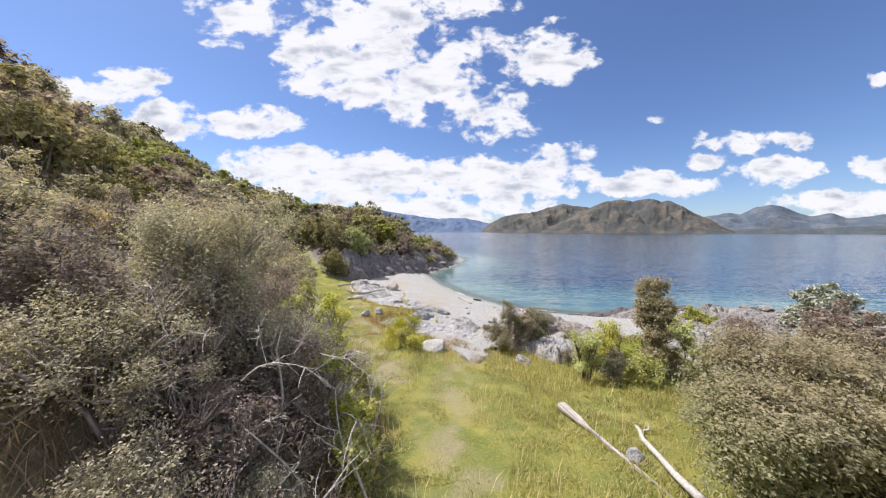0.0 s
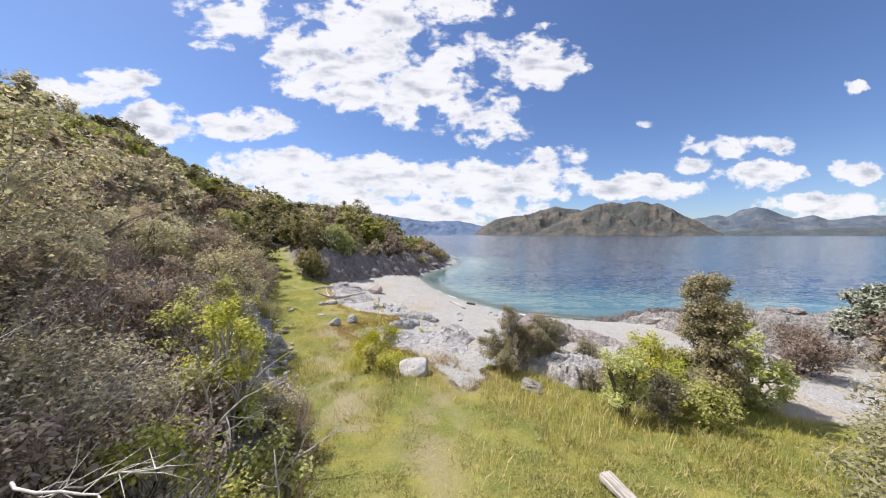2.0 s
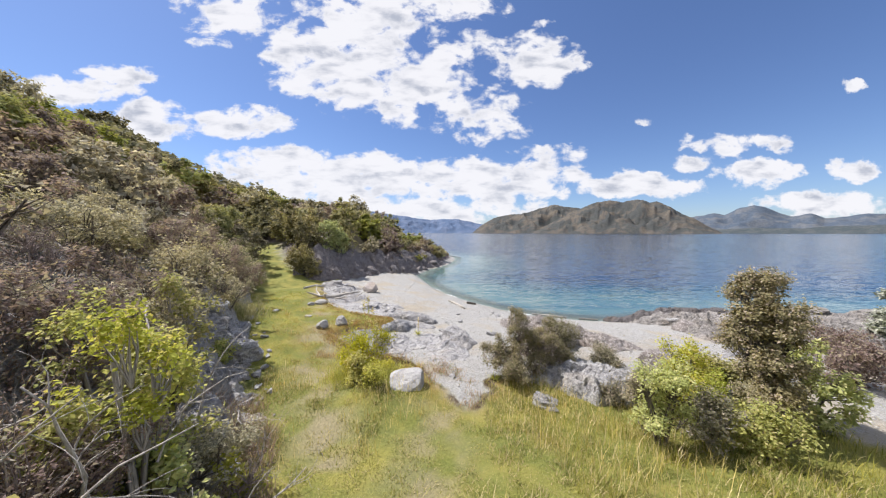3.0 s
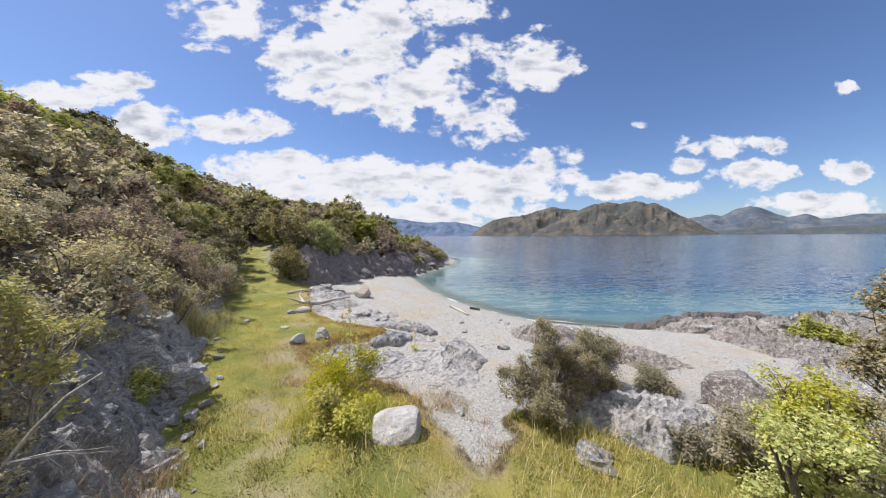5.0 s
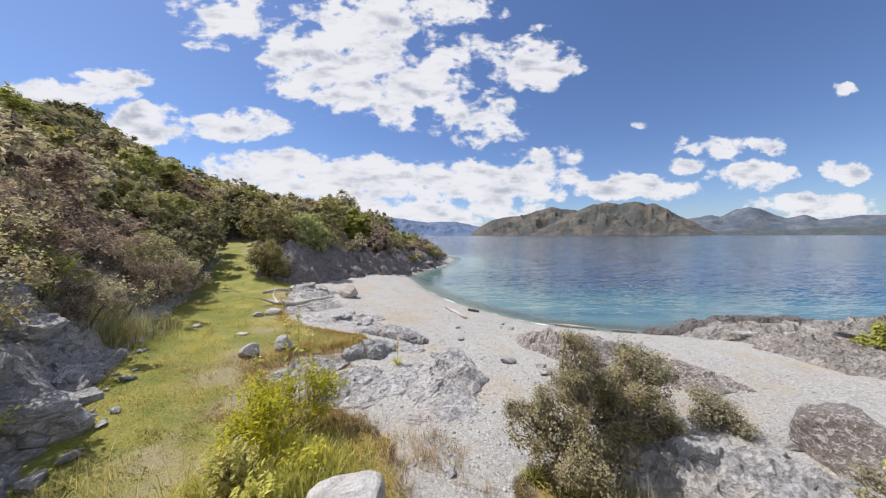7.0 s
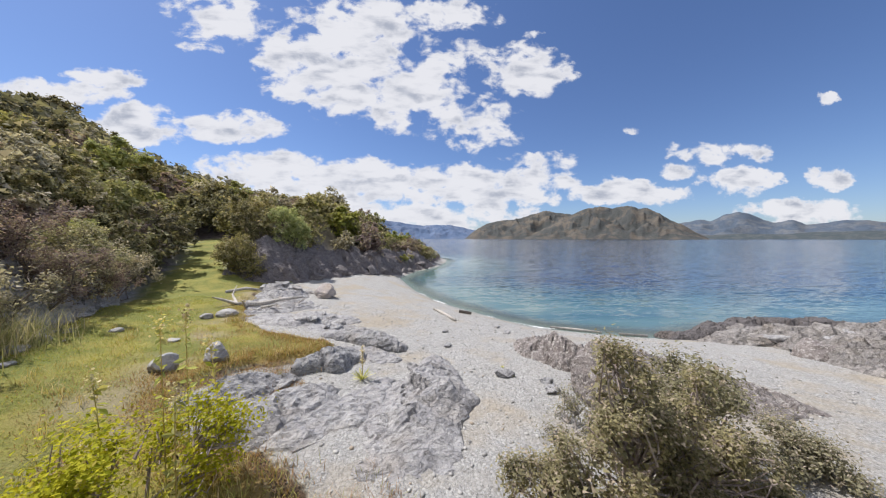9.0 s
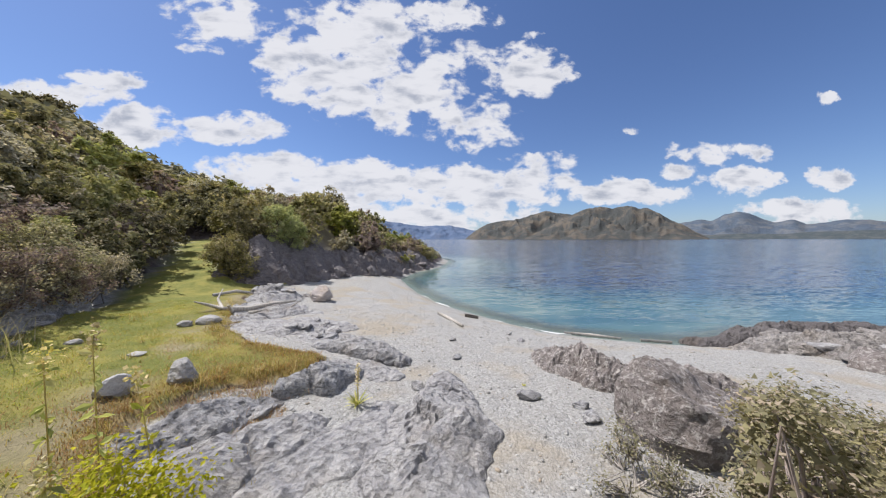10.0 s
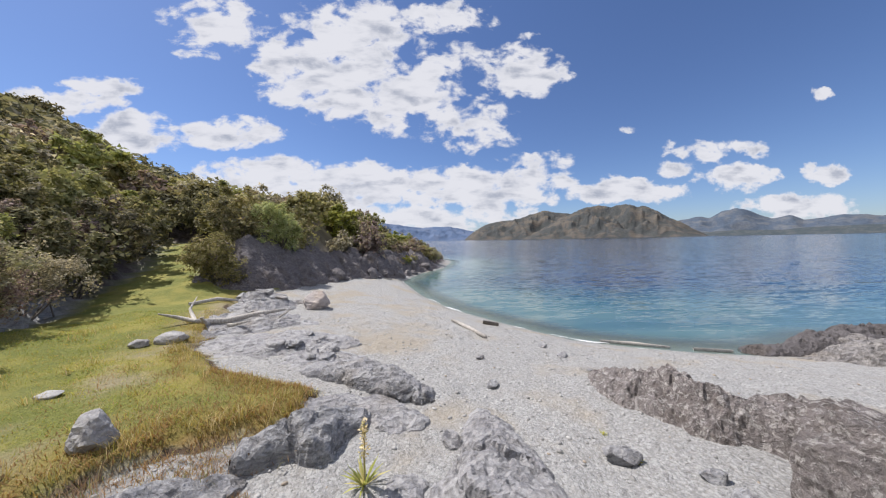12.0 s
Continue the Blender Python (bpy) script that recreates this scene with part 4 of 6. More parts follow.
crag("rock_outcrop", "long brown and grey schist ridge on the beach", [(5.6, 13.3, 0.22, 0.7, 0.9), (4.6, 14.1, 0.36, 0.42, 0.8), (3.85, 14.7, 0.48, 0.54, 0.75), (3.5, 15.15, 0.44, 0.55, 0.65), (3.35, 15.9, 0.26, 0.32, 0.4), (3.28, 16.4, 0.06, 0.15, 0.2)], ROCK_BROWN, 13, BEACH, 0.04, 1.7)
crag("rock_slab", "low cracked grey schist slab beside the turf", [(-1.9, 12.75, 0.10, 0.4, 0.4), (-1.2, 13.0, 0.26, 0.5, 0.5), (-0.65, 13.45, 0.14, 0.35, 0.35)], ROCK_PALE, 21, BEACH, 0.045)
crag("rock_ledge", "long broken grey rock ledge below the turf", [(-2.9, 13.0, 0.08, 0.3, 0.45), (-2.2, 13.35, 0.16, 0.35, 0.5), (-1.7, 13.75, 0.18, 0.3, 0.45), (-1.4, 14.05, 0.09, 0.2, 0.3)], ROCK, 20, BEACH, 0.035, 2.4, 1.0)
crag("rock_ledge", "dark upright schist block beside a hollow in the turf", [(-1.08, 14.38, 0.26, 0.2, 0.24), (-0.8, 14.55, 0.32, 0.22, 0.28), (-0.4, 14.85, 0.14, 0.2, 0.24)], ROCK, 19, BEACH, 0.03, 4.0, 0.5)
crag("rock_ledge", "long low ledge of dark grey schist", [(-1.5, 16.55, 0.10, 0.3, 0.3), (-0.9, 16.1, 0.19, 0.5, 0.24), (-0.3, 15.8, 0.21, 0.5, 0.2), (0.25, 15.45, 0.12, 0.3, 0.2)], ROCK, 17, BEACH, 0.04, 3.4, 0.5)
crag("rock_slab", "low pale schist slab under the turf edge", [(-1.6, 14.95, 0.05, 0.3, 0.3), (-0.6, 15.2, 0.12, 0.35, 0.3), (0.1, 14.9, 0.05, 0.3, 0.3)], ROCK_PALE, 23, BEACH, 0.05)
crag("rock_slab", "pale streaked schist slab below the shrub", [(2.45, 11.35, 0.10, 0.3, 0.4), (3.0, 11.0, 0.34, 0.45, 0.55), (3.7, 10.65, 0.42, 0.6, 0.7), (4.4, 10.3, 0.30, 0.6, 0.5)], ROCK_PALE, 31, BEACH, 0.045, 2.0)
rock((3.93, 13.42), (1.7, 1.25, 1.3), 14, "rounded brown schist boulder with pale crusts", ROCK_BROWN, 18, (0, 0), 5, BEACH, 0.34, "rock_block", cuts=7, rugged=0.22, strata=0.03, boxy=0.85)
rock((4.5, 14.75), (0.42, 0.36, 0.5), 16, "pale grey upright rock on the beach", ROCK, 20, (0, 0), 4, BEACH, 0.35)
rock((0.12, 15.5), (0.52, 0.46, 0.44), 18, "dark blocky stone at the end of a ledge", ROCK, 20, (0, 0), 4, BEACH, 0.25, boxy=0.6)
TURF = "stones in the turf"
rock((-2.68, 14.42), (0.42, 0.38, 0.46), 22, "upright grey boulder in the turf", ROCK_STONE, 10, (0, 0), 4, TURF, 0.28, "boulder", "boulder")
rock((-3.1, 14.0), (0.44, 0.36, 0.38), 23, "small grey stone in the turf", ROCK_STONE, 40, (0, 0), 3, TURF, 0.3, "stone", "stone")
rock((-4.15, 15.35), (0.32, 0.22, 0.12), 24, "flat pale stone in the turf", ROCK_STONE, 0, (0, 0), 3, TURF, 0.35, "stone", "stone")
rock((-4.4, 17.4), (0.6, 0.42, 0.3), 25, "pale stone at the turf edge", ROCK_STONE, 15, (0, 0), 3, TURF, 0.3, "stone", "stone")
rock((-4.75, 17.15), (0.36, 0.3, 0.2), 26, "small pale stone in the turf", ROCK_STONE, 60, (0, 0), 3, TURF, 0.3, "stone", "stone")
rock((-5.4, 15.6), (0.3, 0.22, 0.12), 27, "small rounded stone in the turf", ROCK_STONE, 80, (0, 0), 3, TURF, 0.3, "stone", "stone")
# dark clod that stands in for the shade of a hollow under the turf
rock((-1.24, 14.3), (0.42, 0.3, 0.3), 28, "dark earthy clod in place of the shaded hollow under the turf edge", HOLLOW_EARTH, 30, (0, 0), 3, "", 0.3, "earth_clod", "earth", rugged=0.3)
rock((-3.2, 21.3), (1.0, 0.85, 0.72), 36, "square pale-topped boulder on the gravel beach", ROCK_WARM, 12, (0, 0), 4, "", 0.2, "boulder", "boulder", cuts=8)
rock((2.27, 14.18), (0.46, 0.26, 0.2), 29, "flat grey stone beside the outcrop", ROCK, 0, (0, 0), 3, BEACH, 0.3, "stone", "stone")
rock((2.38, 10.1), (0.62, 0.85, 0.34), 35, "pale streaked bedrock in the grass", ROCK, 10, (0, 0), 4, "rocks in the grass", 0.40, rugged=0.2, strata=0.10, cuts=24)
rock((-0.17, 10.38), (0.66, 0.58, 0.30), 34, "flat-topped pale grey rock in the grass", ROCK_STONE, 8, (10, -3), 5, "rocks in the grass", 0.36, boxy=0.42, cuts=5, rugged=0.06, strata=0.02)
rock((5.6, 11.0), (1.5, 1.2, 0.95), 33, "domed brown-grey boulder on the gravel", ROCK_BROWN, 25, (0, 0), 5, BEACH, 0.34, "boulder", "boulder", cuts=5, rugged=0.14, strata=0.02, boxy=0.9)
for k, (x, y, sx, sy, sz, turn) in enumerate([(-4.3, 19.4, 1.6, 1.3, 0.34, 14), (-2.5, 17.7, 1.9, 0.9, 0.20, 8), (-4.8, 21.3, 1.4, 0.9, 0.42, 20), (-1.6, 16.9, 1.0, 0.5, 0.14, 0), (-5.6, 22.4, 1.0, 0.7, 0.5, 30)]):
    outcrop("rock_ledge", "low grey rock ledges at the back of the beach", (x, y), (sx, sy), sz * 0.7, turn, 40 + k, ROCK_PALE, 0.3, 5, "ledges at the back of the beach", 70)

# rocks that run out into the lake


def blocks_on(ob, seed, count, reach, size, material):
    """Broken blocks that stand proud of an outcrop, as its parts."""
    rng = np.random.default_rng(seed)
    co = np.empty(len(ob.data.vertices) * 3, np.float32)
    ob.data.vertices.foreach_get("co", co)
    co = co.reshape(-1, 3)
    good = co[(np.abs(co[:, 0]) < reach[0]) & (np.abs(co[:, 1]) < reach[1])]
    for k in range(count):
        p = good[rng.integers(len(good))]
        s = size * rng.uniform(0.6, 1.3)
        me = rock_mesh("block", seed * 7 + k, (s * 1.3, s, s * 0.55), 3, material, 20, 0.14, 0.08)
        block = part("block", me, ob)
        block.matrix_basis = Matrix.LocRotScale((float(p[0]), float(p[1]), float(p[2]) + s * 0.04), Euler((rng.uniform(-0.2, 0.2), rng.uniform(-0.2, 0.2), rng.uniform(0, 3.1))), None)


for k, ob in enumerate([o for o in scene.objects if o.name.startswith("rock_ledge") and o.location.y > 16.5]):
    blocks_on(ob, 40 + k, 5, (0.8, 0.4), 0.36, ROCK_PALE)
SHORE_ROCKS = "shore rocks"
for k, (x, y, sx, sy, sz, turn) in enumerate([(11.6, 17.2, 2.3, 1.3, 0.62, -8), (12.6, 15.6, 1.7, 1.2, 0.5, -30), (16.2, 17.0, 3.2, 1.8, 0.8, 5), (21.5, 16.8, 3.4, 2.0, 0.9, -5), (10.9, 17.9, 1.2, 0.6, 0.3, -10)]):
    shelf = outcrop("rock_outcrop", "brown and grey bedrock running into the lake", (x, y), (sx, sy), sz * 0.55, turn, 300 + k, ROCK_WET, 0.0, 5, SHORE_ROCKS, 72)
    blocks_on(shelf, 80 + k, 6, (sx * 0.7, sy * 0.7), 0.7, ROCK_WET)
crag("rock_outcrop", "broken grey-brown bedrock beside the beach", [(10.2, 12.6, 0.22, 0.8, 1.0), (10.1, 13.9, 0.32, 0.9, 1.2), (10.5, 15.3, 0.32, 0.6, 1.3), (11.1, 16.9, 0.28, 0.6, 1.2)], ROCK_WET, 331, SHORE_ROCKS, 0.07, 2.2, 2.0)
crag("rock_outcrop", "grey-brown bedrock rising behind the beach", [(11.6, 12.2, 0.42, 1.2, 1.6), (12.2, 14.0, 0.48, 1.2, 1.8), (13.4, 15.8, 0.42, 1.2, 1.6)], ROCK_WET, 332, SHORE_ROCKS, 0.08, 2.2, 2.2)
crag("rock_outcrop", "low grey bedrock under the beach shrubs", [(8.3, 11.0, 0.3, 0.7, 0.7), (9.0, 11.9, 0.42, 0.8, 0.8), (9.6, 12.6, 0.2, 0.5, 0.6)], ROCK_PALE, 333, SHORE_ROCKS, 0.07, 2.2, 1.8)
crag("rock_outcrop", "dark wet rock running into the lake", [(9.1, 18.5, 0.2, 0.3, 0.35), (10.0, 18.4, 0.38, 0.5, 0.5), (11.0, 18.35, 0.5, 0.6, 0.6), (12.6, 18.4, 0.54, 0.6, 0.7), (14.5, 18.1, 0.56, 0.7, 0.9)], ROCK_SOAKED, 334, SHORE_ROCKS, 0.06, 2.2, 0.5)
rng = np.random.default_rng(5)
for k in range(74):
    x = 10.1 + 13 * rng.random() ** 1.4
    low_y = np.interp(x, [9, 10, 11, 12, 16, 25], [16.8, 14.6, 13.2, 12.6, 12.5, 12.5])
    y = low_y + (18.5 - low_y) * rng.random()
    s = rng.uniform(0.35, 1.15) * (0.6 if x < 10.5 else 1)
    rock((x, y), (s * 1.5, s, s * rng.uniform(0.35, 0.55)), 60 + k, "brown and grey shore rock at the water's edge", ROCK_WET, rng.uniform(-30, 20), (rng.uniform(-8, 8), 4), 4 if s > 1 else 3, SHORE_ROCKS, 0.25, rugged=0.16)
for k in range(20):
    x, y = rng.uniform(9.8, 13.5), rng.uniform(14.9, 17.6)
    s = rng.uniform(0.35, 0.95)
    if y > 18.3 - 0.25 * (x - 8):
        continue
    rock((x, y), (s * 1.4, s, s * rng.uniform(0.5, 0.75)), 420 + k, "broken grey-brown block among the shore rocks", (ROCK_PALE, ROCK_BROWN, ROCK_WET)[k % 3], rng.uniform(0, 180), (rng.uniform(-12, 12), rng.uniform(-12, 12)), 3, SHORE_ROCKS, 0.28, rugged=0.18, cuts=24)
# rock face along the bank
for k, (a, b) in enumerate(zip(FOOT[4:11], FOOT[5:12])):
    way = Vector((b[0] - a[0], b[1] - a[1])).normalized()
    side = Vector((-way.y, way.x))
    rows = []
    for f in (0.0, 0.33, 0.66, 1.0):
        in_by = 0.75 + 0.16 * math.sin(3.1 * f + 1.7 * k)
        p = Vector(a).lerp(Vector(b), f) + side * in_by
        rows.append((p.x, p.y, 0.26 + 0.12 * math.sin(5 * f + k), 1.0, 0.6))
    crag("bank_rock", "broken grey schist face at the foot of the bank", rows, ROCK_PALE if k % 2 else ROCK, 320 + k, "rocks of the bank", 0.04, 2.0, 2.6, True)
for k in range(120):
    i = rng.integers(4, 11)
    f = rng.random()
    (ax, ay), (bx, by) = FOOT[i], FOOT[i + 1]
    out = rng.uniform(0.1, 1.5) if k % 2 else rng.uniform(-0.1, 0.6)
    ln = math.hypot(bx - ax, by - ay)
    x, y = ax + (bx - ax) * f - (by - ay) / ln * out, ay + (by - ay) * f + (bx - ax) / ln * out
    s = rng.uniform(0.26, 0.72) if k % 2 else rng.uniform(0.14, 0.38)
    rock((x, y), (s * 1.3, s, s * rng.uniform(0.6, 0.95)), 120 + k, "broken grey schist of the rocky bank", ROCK_PALE, rng.uniform(0, 180), (rng.uniform(-15, 15), rng.uniform(-15, 15)), 4 if s > 0.55 else 3, "rocks of the bank", 0.35, rugged=0.2, strata=0.10, cuts=10, boxy=0.6)
# rubble that has slid down over the turf at the foot of the bank
for k in range(110):
    i = rng.integers(5, 9)
    f = rng.random()
    (ax, ay), (bx, by) = FOOT[i], FOOT[i + 1]
    out = rng.uniform(-0.45, 0.9)
    ln = math.hypot(bx - ax, by - ay)
    x, y = ax + (bx - ax) * f - (by - ay) / ln * out, ay + (by - ay) * f + (bx - ax) / ln * out
    s = rng.uniform(0.07, 0.24) * (0.7 if out < 0 else 1)
    rock((x, y), (s * 1.5, s, s * rng.uniform(0.5, 0.8)), 700 + k, "loose broken schist rubble below the bank", ROCK_PALE, rng.uniform(0, 180), (rng.uniform(-20, 20), rng.uniform(-20, 20)), 2, "rubble of the bank", 0.2, rugged=0.2, strata=0.10, cuts=10, boxy=0.5)
# rocks under the point
for k in range(9):
    f = (k + 0.4) / 9 * 4.999
    i = 20 + int(f)
    f -= int(f)
    (ax, ay), (bx, by) = FOOT[i], FOOT[i + 1]
    ln = math.hypot(bx - ax, by - ay)
    x, y = ax + (bx - ax) * f - (by - ay) / ln * 1.0, ay + (by - ay) * f + (bx - ax) / ln * 1.0
    outcrop("cliff_rock", "purple-brown rock face below the wooded point", (x, y), (1.7, 2.2), 0.9, math.degrees(math.atan2(by - ay, bx - ax)) - 90, 350 + k, ROCK_POINT, -0.4, 5, "rocks of the point", 46, 0.8)
for k in range(26):
    i = rng.integers(21, 25)
    f = rng.random()
    (ax, ay), (bx, by) = FOOT[i], FOOT[i + 1]
    x, y = ax + (bx - ax) * f + rng.uniform(-1.2, 0.5), ay + (by - ay) * f + rng.normal(0, 0.3)
    s = rng.uniform(0.4, 1.2)
    rock((x, y), (s * 1.3, s, s * rng.uniform(0.7, 1.1)), 180 + k, "dark grey rock below the wooded point", ROCK_DARK, rng.uniform(0, 180), (rng.uniform(-15, 15), 0), 3, "rocks of the point", 0.35)


# ---- shrubs ----
KINDS = {
    "grey": shrub_meshes(1, 2.0, 1.9, 11, 500, 15, 0.041, LEAF_GREY, 0.7, 0.26, inner=0.6, tiny=True, lump=0.9),
    "grey_b": shrub_meshes(2, 2.2, 1.7, 12, 500, 15, 0.039, LEAF_GREY, 0.7, 0.28, inner=0.6, tiny=True, lump=0.9),
    "dark": shrub_meshes(3, 2.2, 2.0, 11, 500, 15, 0.044, LEAF_DARK, 0.7, 0.26, inner=0.7, tiny=True, lump=0.9),
    "olive": shrub_meshes(4, 2.0, 1.8, 11, 500, 15, 0.043, LEAF_OLIVE, 0.7, 0.26, inner=0.7, tiny=True, lump=0.9),
    "brown": shrub_meshes(5, 1.9, 1.7, 10, 500, 15, 0.038, LEAF_BROWN, 0.65, 0.26, inner=0.6, tiny=True, lump=0.9),
    "fresh": shrub_meshes(6, 1.8, 2.0, 9, 400, 12, 0.055, LEAF_FRESH, 0.6, 0.28),
}
SMALL = {
    "grey": shrub_meshes(21, 2.0, 1.8, 10, 270, 13, 0.069, LEAF_GREY, 0.75, 0.30, tiny=True, twigs=0.3, tuft=12),
    "dark": shrub_meshes(22, 2.2, 2.0, 10, 270, 13, 0.075, LEAF_DARK, 0.75, 0.30, tiny=True, twigs=0.3, tuft=12),
    "olive": shrub_meshes(23, 2.0, 1.8, 10, 270, 13, 0.071, LEAF_OLIVE, 0.75, 0.30, tiny=True, twigs=0.3, tuft=12),
    "brown": shrub_meshes(24, 2.0, 1.7, 10, 270, 13, 0.068, LEAF_BROWN, 0.7, 0.30, tiny=True, twigs=0.3, tuft=12),
    "fresh": shrub_meshes(25, 1.9, 2.2, 9, 270, 13, 0.080, LEAF_FRESH, 0.75, 0.30, tiny=True, twigs=0.3, tuft=12),
}
FAR = {k: shrub_meshes(71 + i, 2.1, 1.9, 8, 150, 9, 0.125, m, 0.8, 0.32, tiny=True, twigs=0.2) for i, (k, m) in enumerate(
    {"grey": LEAF_GREY, "dark": LEAF_DARK, "olive": LEAF_OLIVE, "brown": LEAF_BROWN, "fresh": LEAF_FRESH}.items())}
WORDS = {
    "grey": "dense grey-green small-leaved shrub on the bank", "grey_b": "spreading grey-green small-leaved shrub on the bank", "dark": "dark green shrub on the hillside",
    "olive": "olive green shrub on the hillside", "brown": "brownish twiggy shrub on the hillside", "fresh": "fresh light green leafy shrub on the hillside"}


def scatter_bank():
    """Shrubs over the bank and the hillside, thick and of many sizes."""
    rng = np.random.default_rng(77)
    spots = []
    tries = np.stack([rng.uniform(-30, 4.5, 14000), rng.uniform(-2, 60, 14000)], 1)
    z, _, _, _, d, u, _, _ = land(tries[:, 0], tries[:, 1])
    for (x, y), h, uu in zip(tries, z, u):
        if uu < (0.15 if y < 8.8 else 1.05 if y < 13.0 else 1.1 if y < 14.0 else 0.8 if y < 18.6 else 0.8 if y < 34 else 0.6) or uu > 17 or y < 1.2 + 0.5 * abs(x) or (x > -3.3 and y < 4.5) or (-6.9 < x < -6.3 and 7.3 < y < 7.9):
            continue
        if (x + 7.3) ** 2 + (y - 26.6) ** 2 < 4.4 or (x + 7.8) ** 2 + (y - 23.3) ** 2 < 2.4:
            continue
        dist = math.hypot(x, y - 6)
        gap = (1.0 if uu < 3 and dist < 9 else 0.95 if uu < 4 and 13 < y < 24 else 1.15 if dist < 14 else 1.25 if y > 36 and x > -8 else 1.5 if dist < 24 else 2.0) * (1 + 0.35 * rng.random())
        if any((x - p[0]) ** 2 + (y - p[1]) ** 2 < gap * gap for p in spots):
            continue
        spots.append((x, y, h, uu, dist))
    for x, y, h, uu, dist in spots:
        near = (dist < 8.5 and uu < 4.5) or (x > -9 and 9 < y < 18 and uu < 3.2)
        pool = ["grey", "brown", "brown", "brown", "brown", "grey", "dark", "fresh"] if uu < 8 and y < 18 else ["dark", "olive", "grey", "brown", "olive", "fresh"]
        kind = pool[rng.integers(len(pool))]
        if near and kind in ("fresh", "dark", "olive") and y < 9.6 and uu < 3:
            kind = "brown"
        if kind == "fresh" and (near or y < 12):
            kind = "olive"
        if near and kind == "grey" and rng.random() < 0.5:
            kind = "grey_b"
        src = KINDS[kind] if near else (SMALL if dist < 26 else FAR)[kind.replace("_b", "")]
        s = rng.uniform(0.6, 1.3) * (0.62 if x < -2 and y < 8 and uu < 9 else 0.9 if uu < 1.4 and y < 13 else 1.08 if uu < 2.6 and y < 13 else 0.8 if uu < 9 and y < 13 else 0.8 if uu < 2.2 and 8.8 < y < 18.6 else 0.95 if uu < 4.5 and 8.8 < y < 18.6 else 0.62 if uu < 0.7 else 0.75 if uu < 2.5 and y < 9 else 0.8 if uu < 1.6 else 1.0) * (1.0 if dist < 9 else 1.2 if dist < 20 else 1.45) * (0.6 if y > 36 and x > -6 else 1.05 if uu < 5 and 12.5 < y < 30 and x < -5 else 1)
        shrub("shrub", WORDS[kind], "shrubs of the hillside", (x, y, h - 0.12), src, s, rng.uniform(0, 6.28), rng.uniform(0.85, 1.15))
    return len(spots)


scatter_bank()


def lower_bank():
    """Low scrub that hides the foot of the bank beside the grass slope."""
    rng = np.random.default_rng(12)
    x, y = rng.uniform(-10.5, -0.3, 5200), rng.uniform(1.5, 19.0, 5200)
    z, _, _, _, _, u, _, _ = land(x, y)
    spots = []
    for a, b, h, uu in zip(x, y, z, u):
        if (-0.05 if b < 9.4 else 1.0) < uu < 2.3 and not (a < -1.2 and b < 4.4) and all((a - p) ** 2 + (b - q) ** 2 > (0.42 if b < 9.4 else 0.75) for p, q in spots):
            spots.append((a, b))
            kind = ("brown", "grey", "bare", "bare", "bare", "grey_b")[rng.integers(6)] if b < 9.6 else ("brown", "grey", "brown", "bare", "olive")[rng.integers(5)]
            shrub("shrub", (WORDS[kind] if kind != "bare" else "bare brown twiggy dead scrub on the hillside").replace("hillside", "bank"), "low scrub of the bank", (a, b, h - 0.1), LOW[kind], rng.uniform(0.42, 0.62) * (0.75 if uu < 0.4 else 1), rng.uniform(0, 6.28), rng.uniform(0.9, 1.2))


LOW = {
    "bare": shrub_meshes(65, 1.9, 1.6, 10, 420, 5, 0.032, THICKET, 0.5, 0.36, inner=0.3, tiny=True, wood=TWIG_BROWN, twigs=3.4),
    "grey": shrub_meshes(61, 1.9, 1.6, 10, 430, 14, 0.052, LEAF_GREY, 0.6, 0.30, inner=0.6, tiny=True, wood=TWIG),
    "grey_b": shrub_meshes(62, 2.1, 1.5, 10, 430, 14, 0.05, LEAF_GREY, 0.6, 0.32, inner=0.6, tiny=True, wood=TWIG),
    "brown": shrub_meshes(63, 1.9, 1.6, 10, 260, 13, 0.06, LEAF_BROWN, 0.55, 0.32, inner=0.5, tiny=True, wood=TWIG, twigs=2.0),
    "olive": shrub_meshes(64, 1.9, 1.6, 10, 430, 14, 0.052, LEAF_OLIVE, 0.6, 0.30, inner=0.6, tiny=True),
}
lower_bank()
# dark trees on the skyline of the hill
for k, (x, y, size) in enumerate([(-57.5, 57.0, 2.3), (-55.0, 58.0, 2.7), (-52.8, 60.5, 2.3), (-51.0, 62.5, 1.8)]):
    shrub("tree", "dark green tree on the skyline of the hill", "trees on the skyline", (x, y, ground_z(x, y) - 0.3), FAR["dark"], size, k * 1.1, 1.0, "tree")
# dark bushes close in on the grass saddle
for k, (x, y, s) in enumerate([(-10.0, 20.8, 1.2), (-11.2, 22.9, 1.3), (-12.6, 25.0, 1.4), (-14.2, 27.3, 1.5), (-8.6, 26.2, 1.2), (-10.6, 29.2, 1.3), (-13.0, 32.2, 1.5), (-16.4, 34.5, 1.6)]):
    shrub("shrub", "tall dark green bush beside the grass track", "bushes of the saddle", (x, y, ground_z(x, y) - 0.1), SMALL["dark"], s, k * 1.3, 1.05)


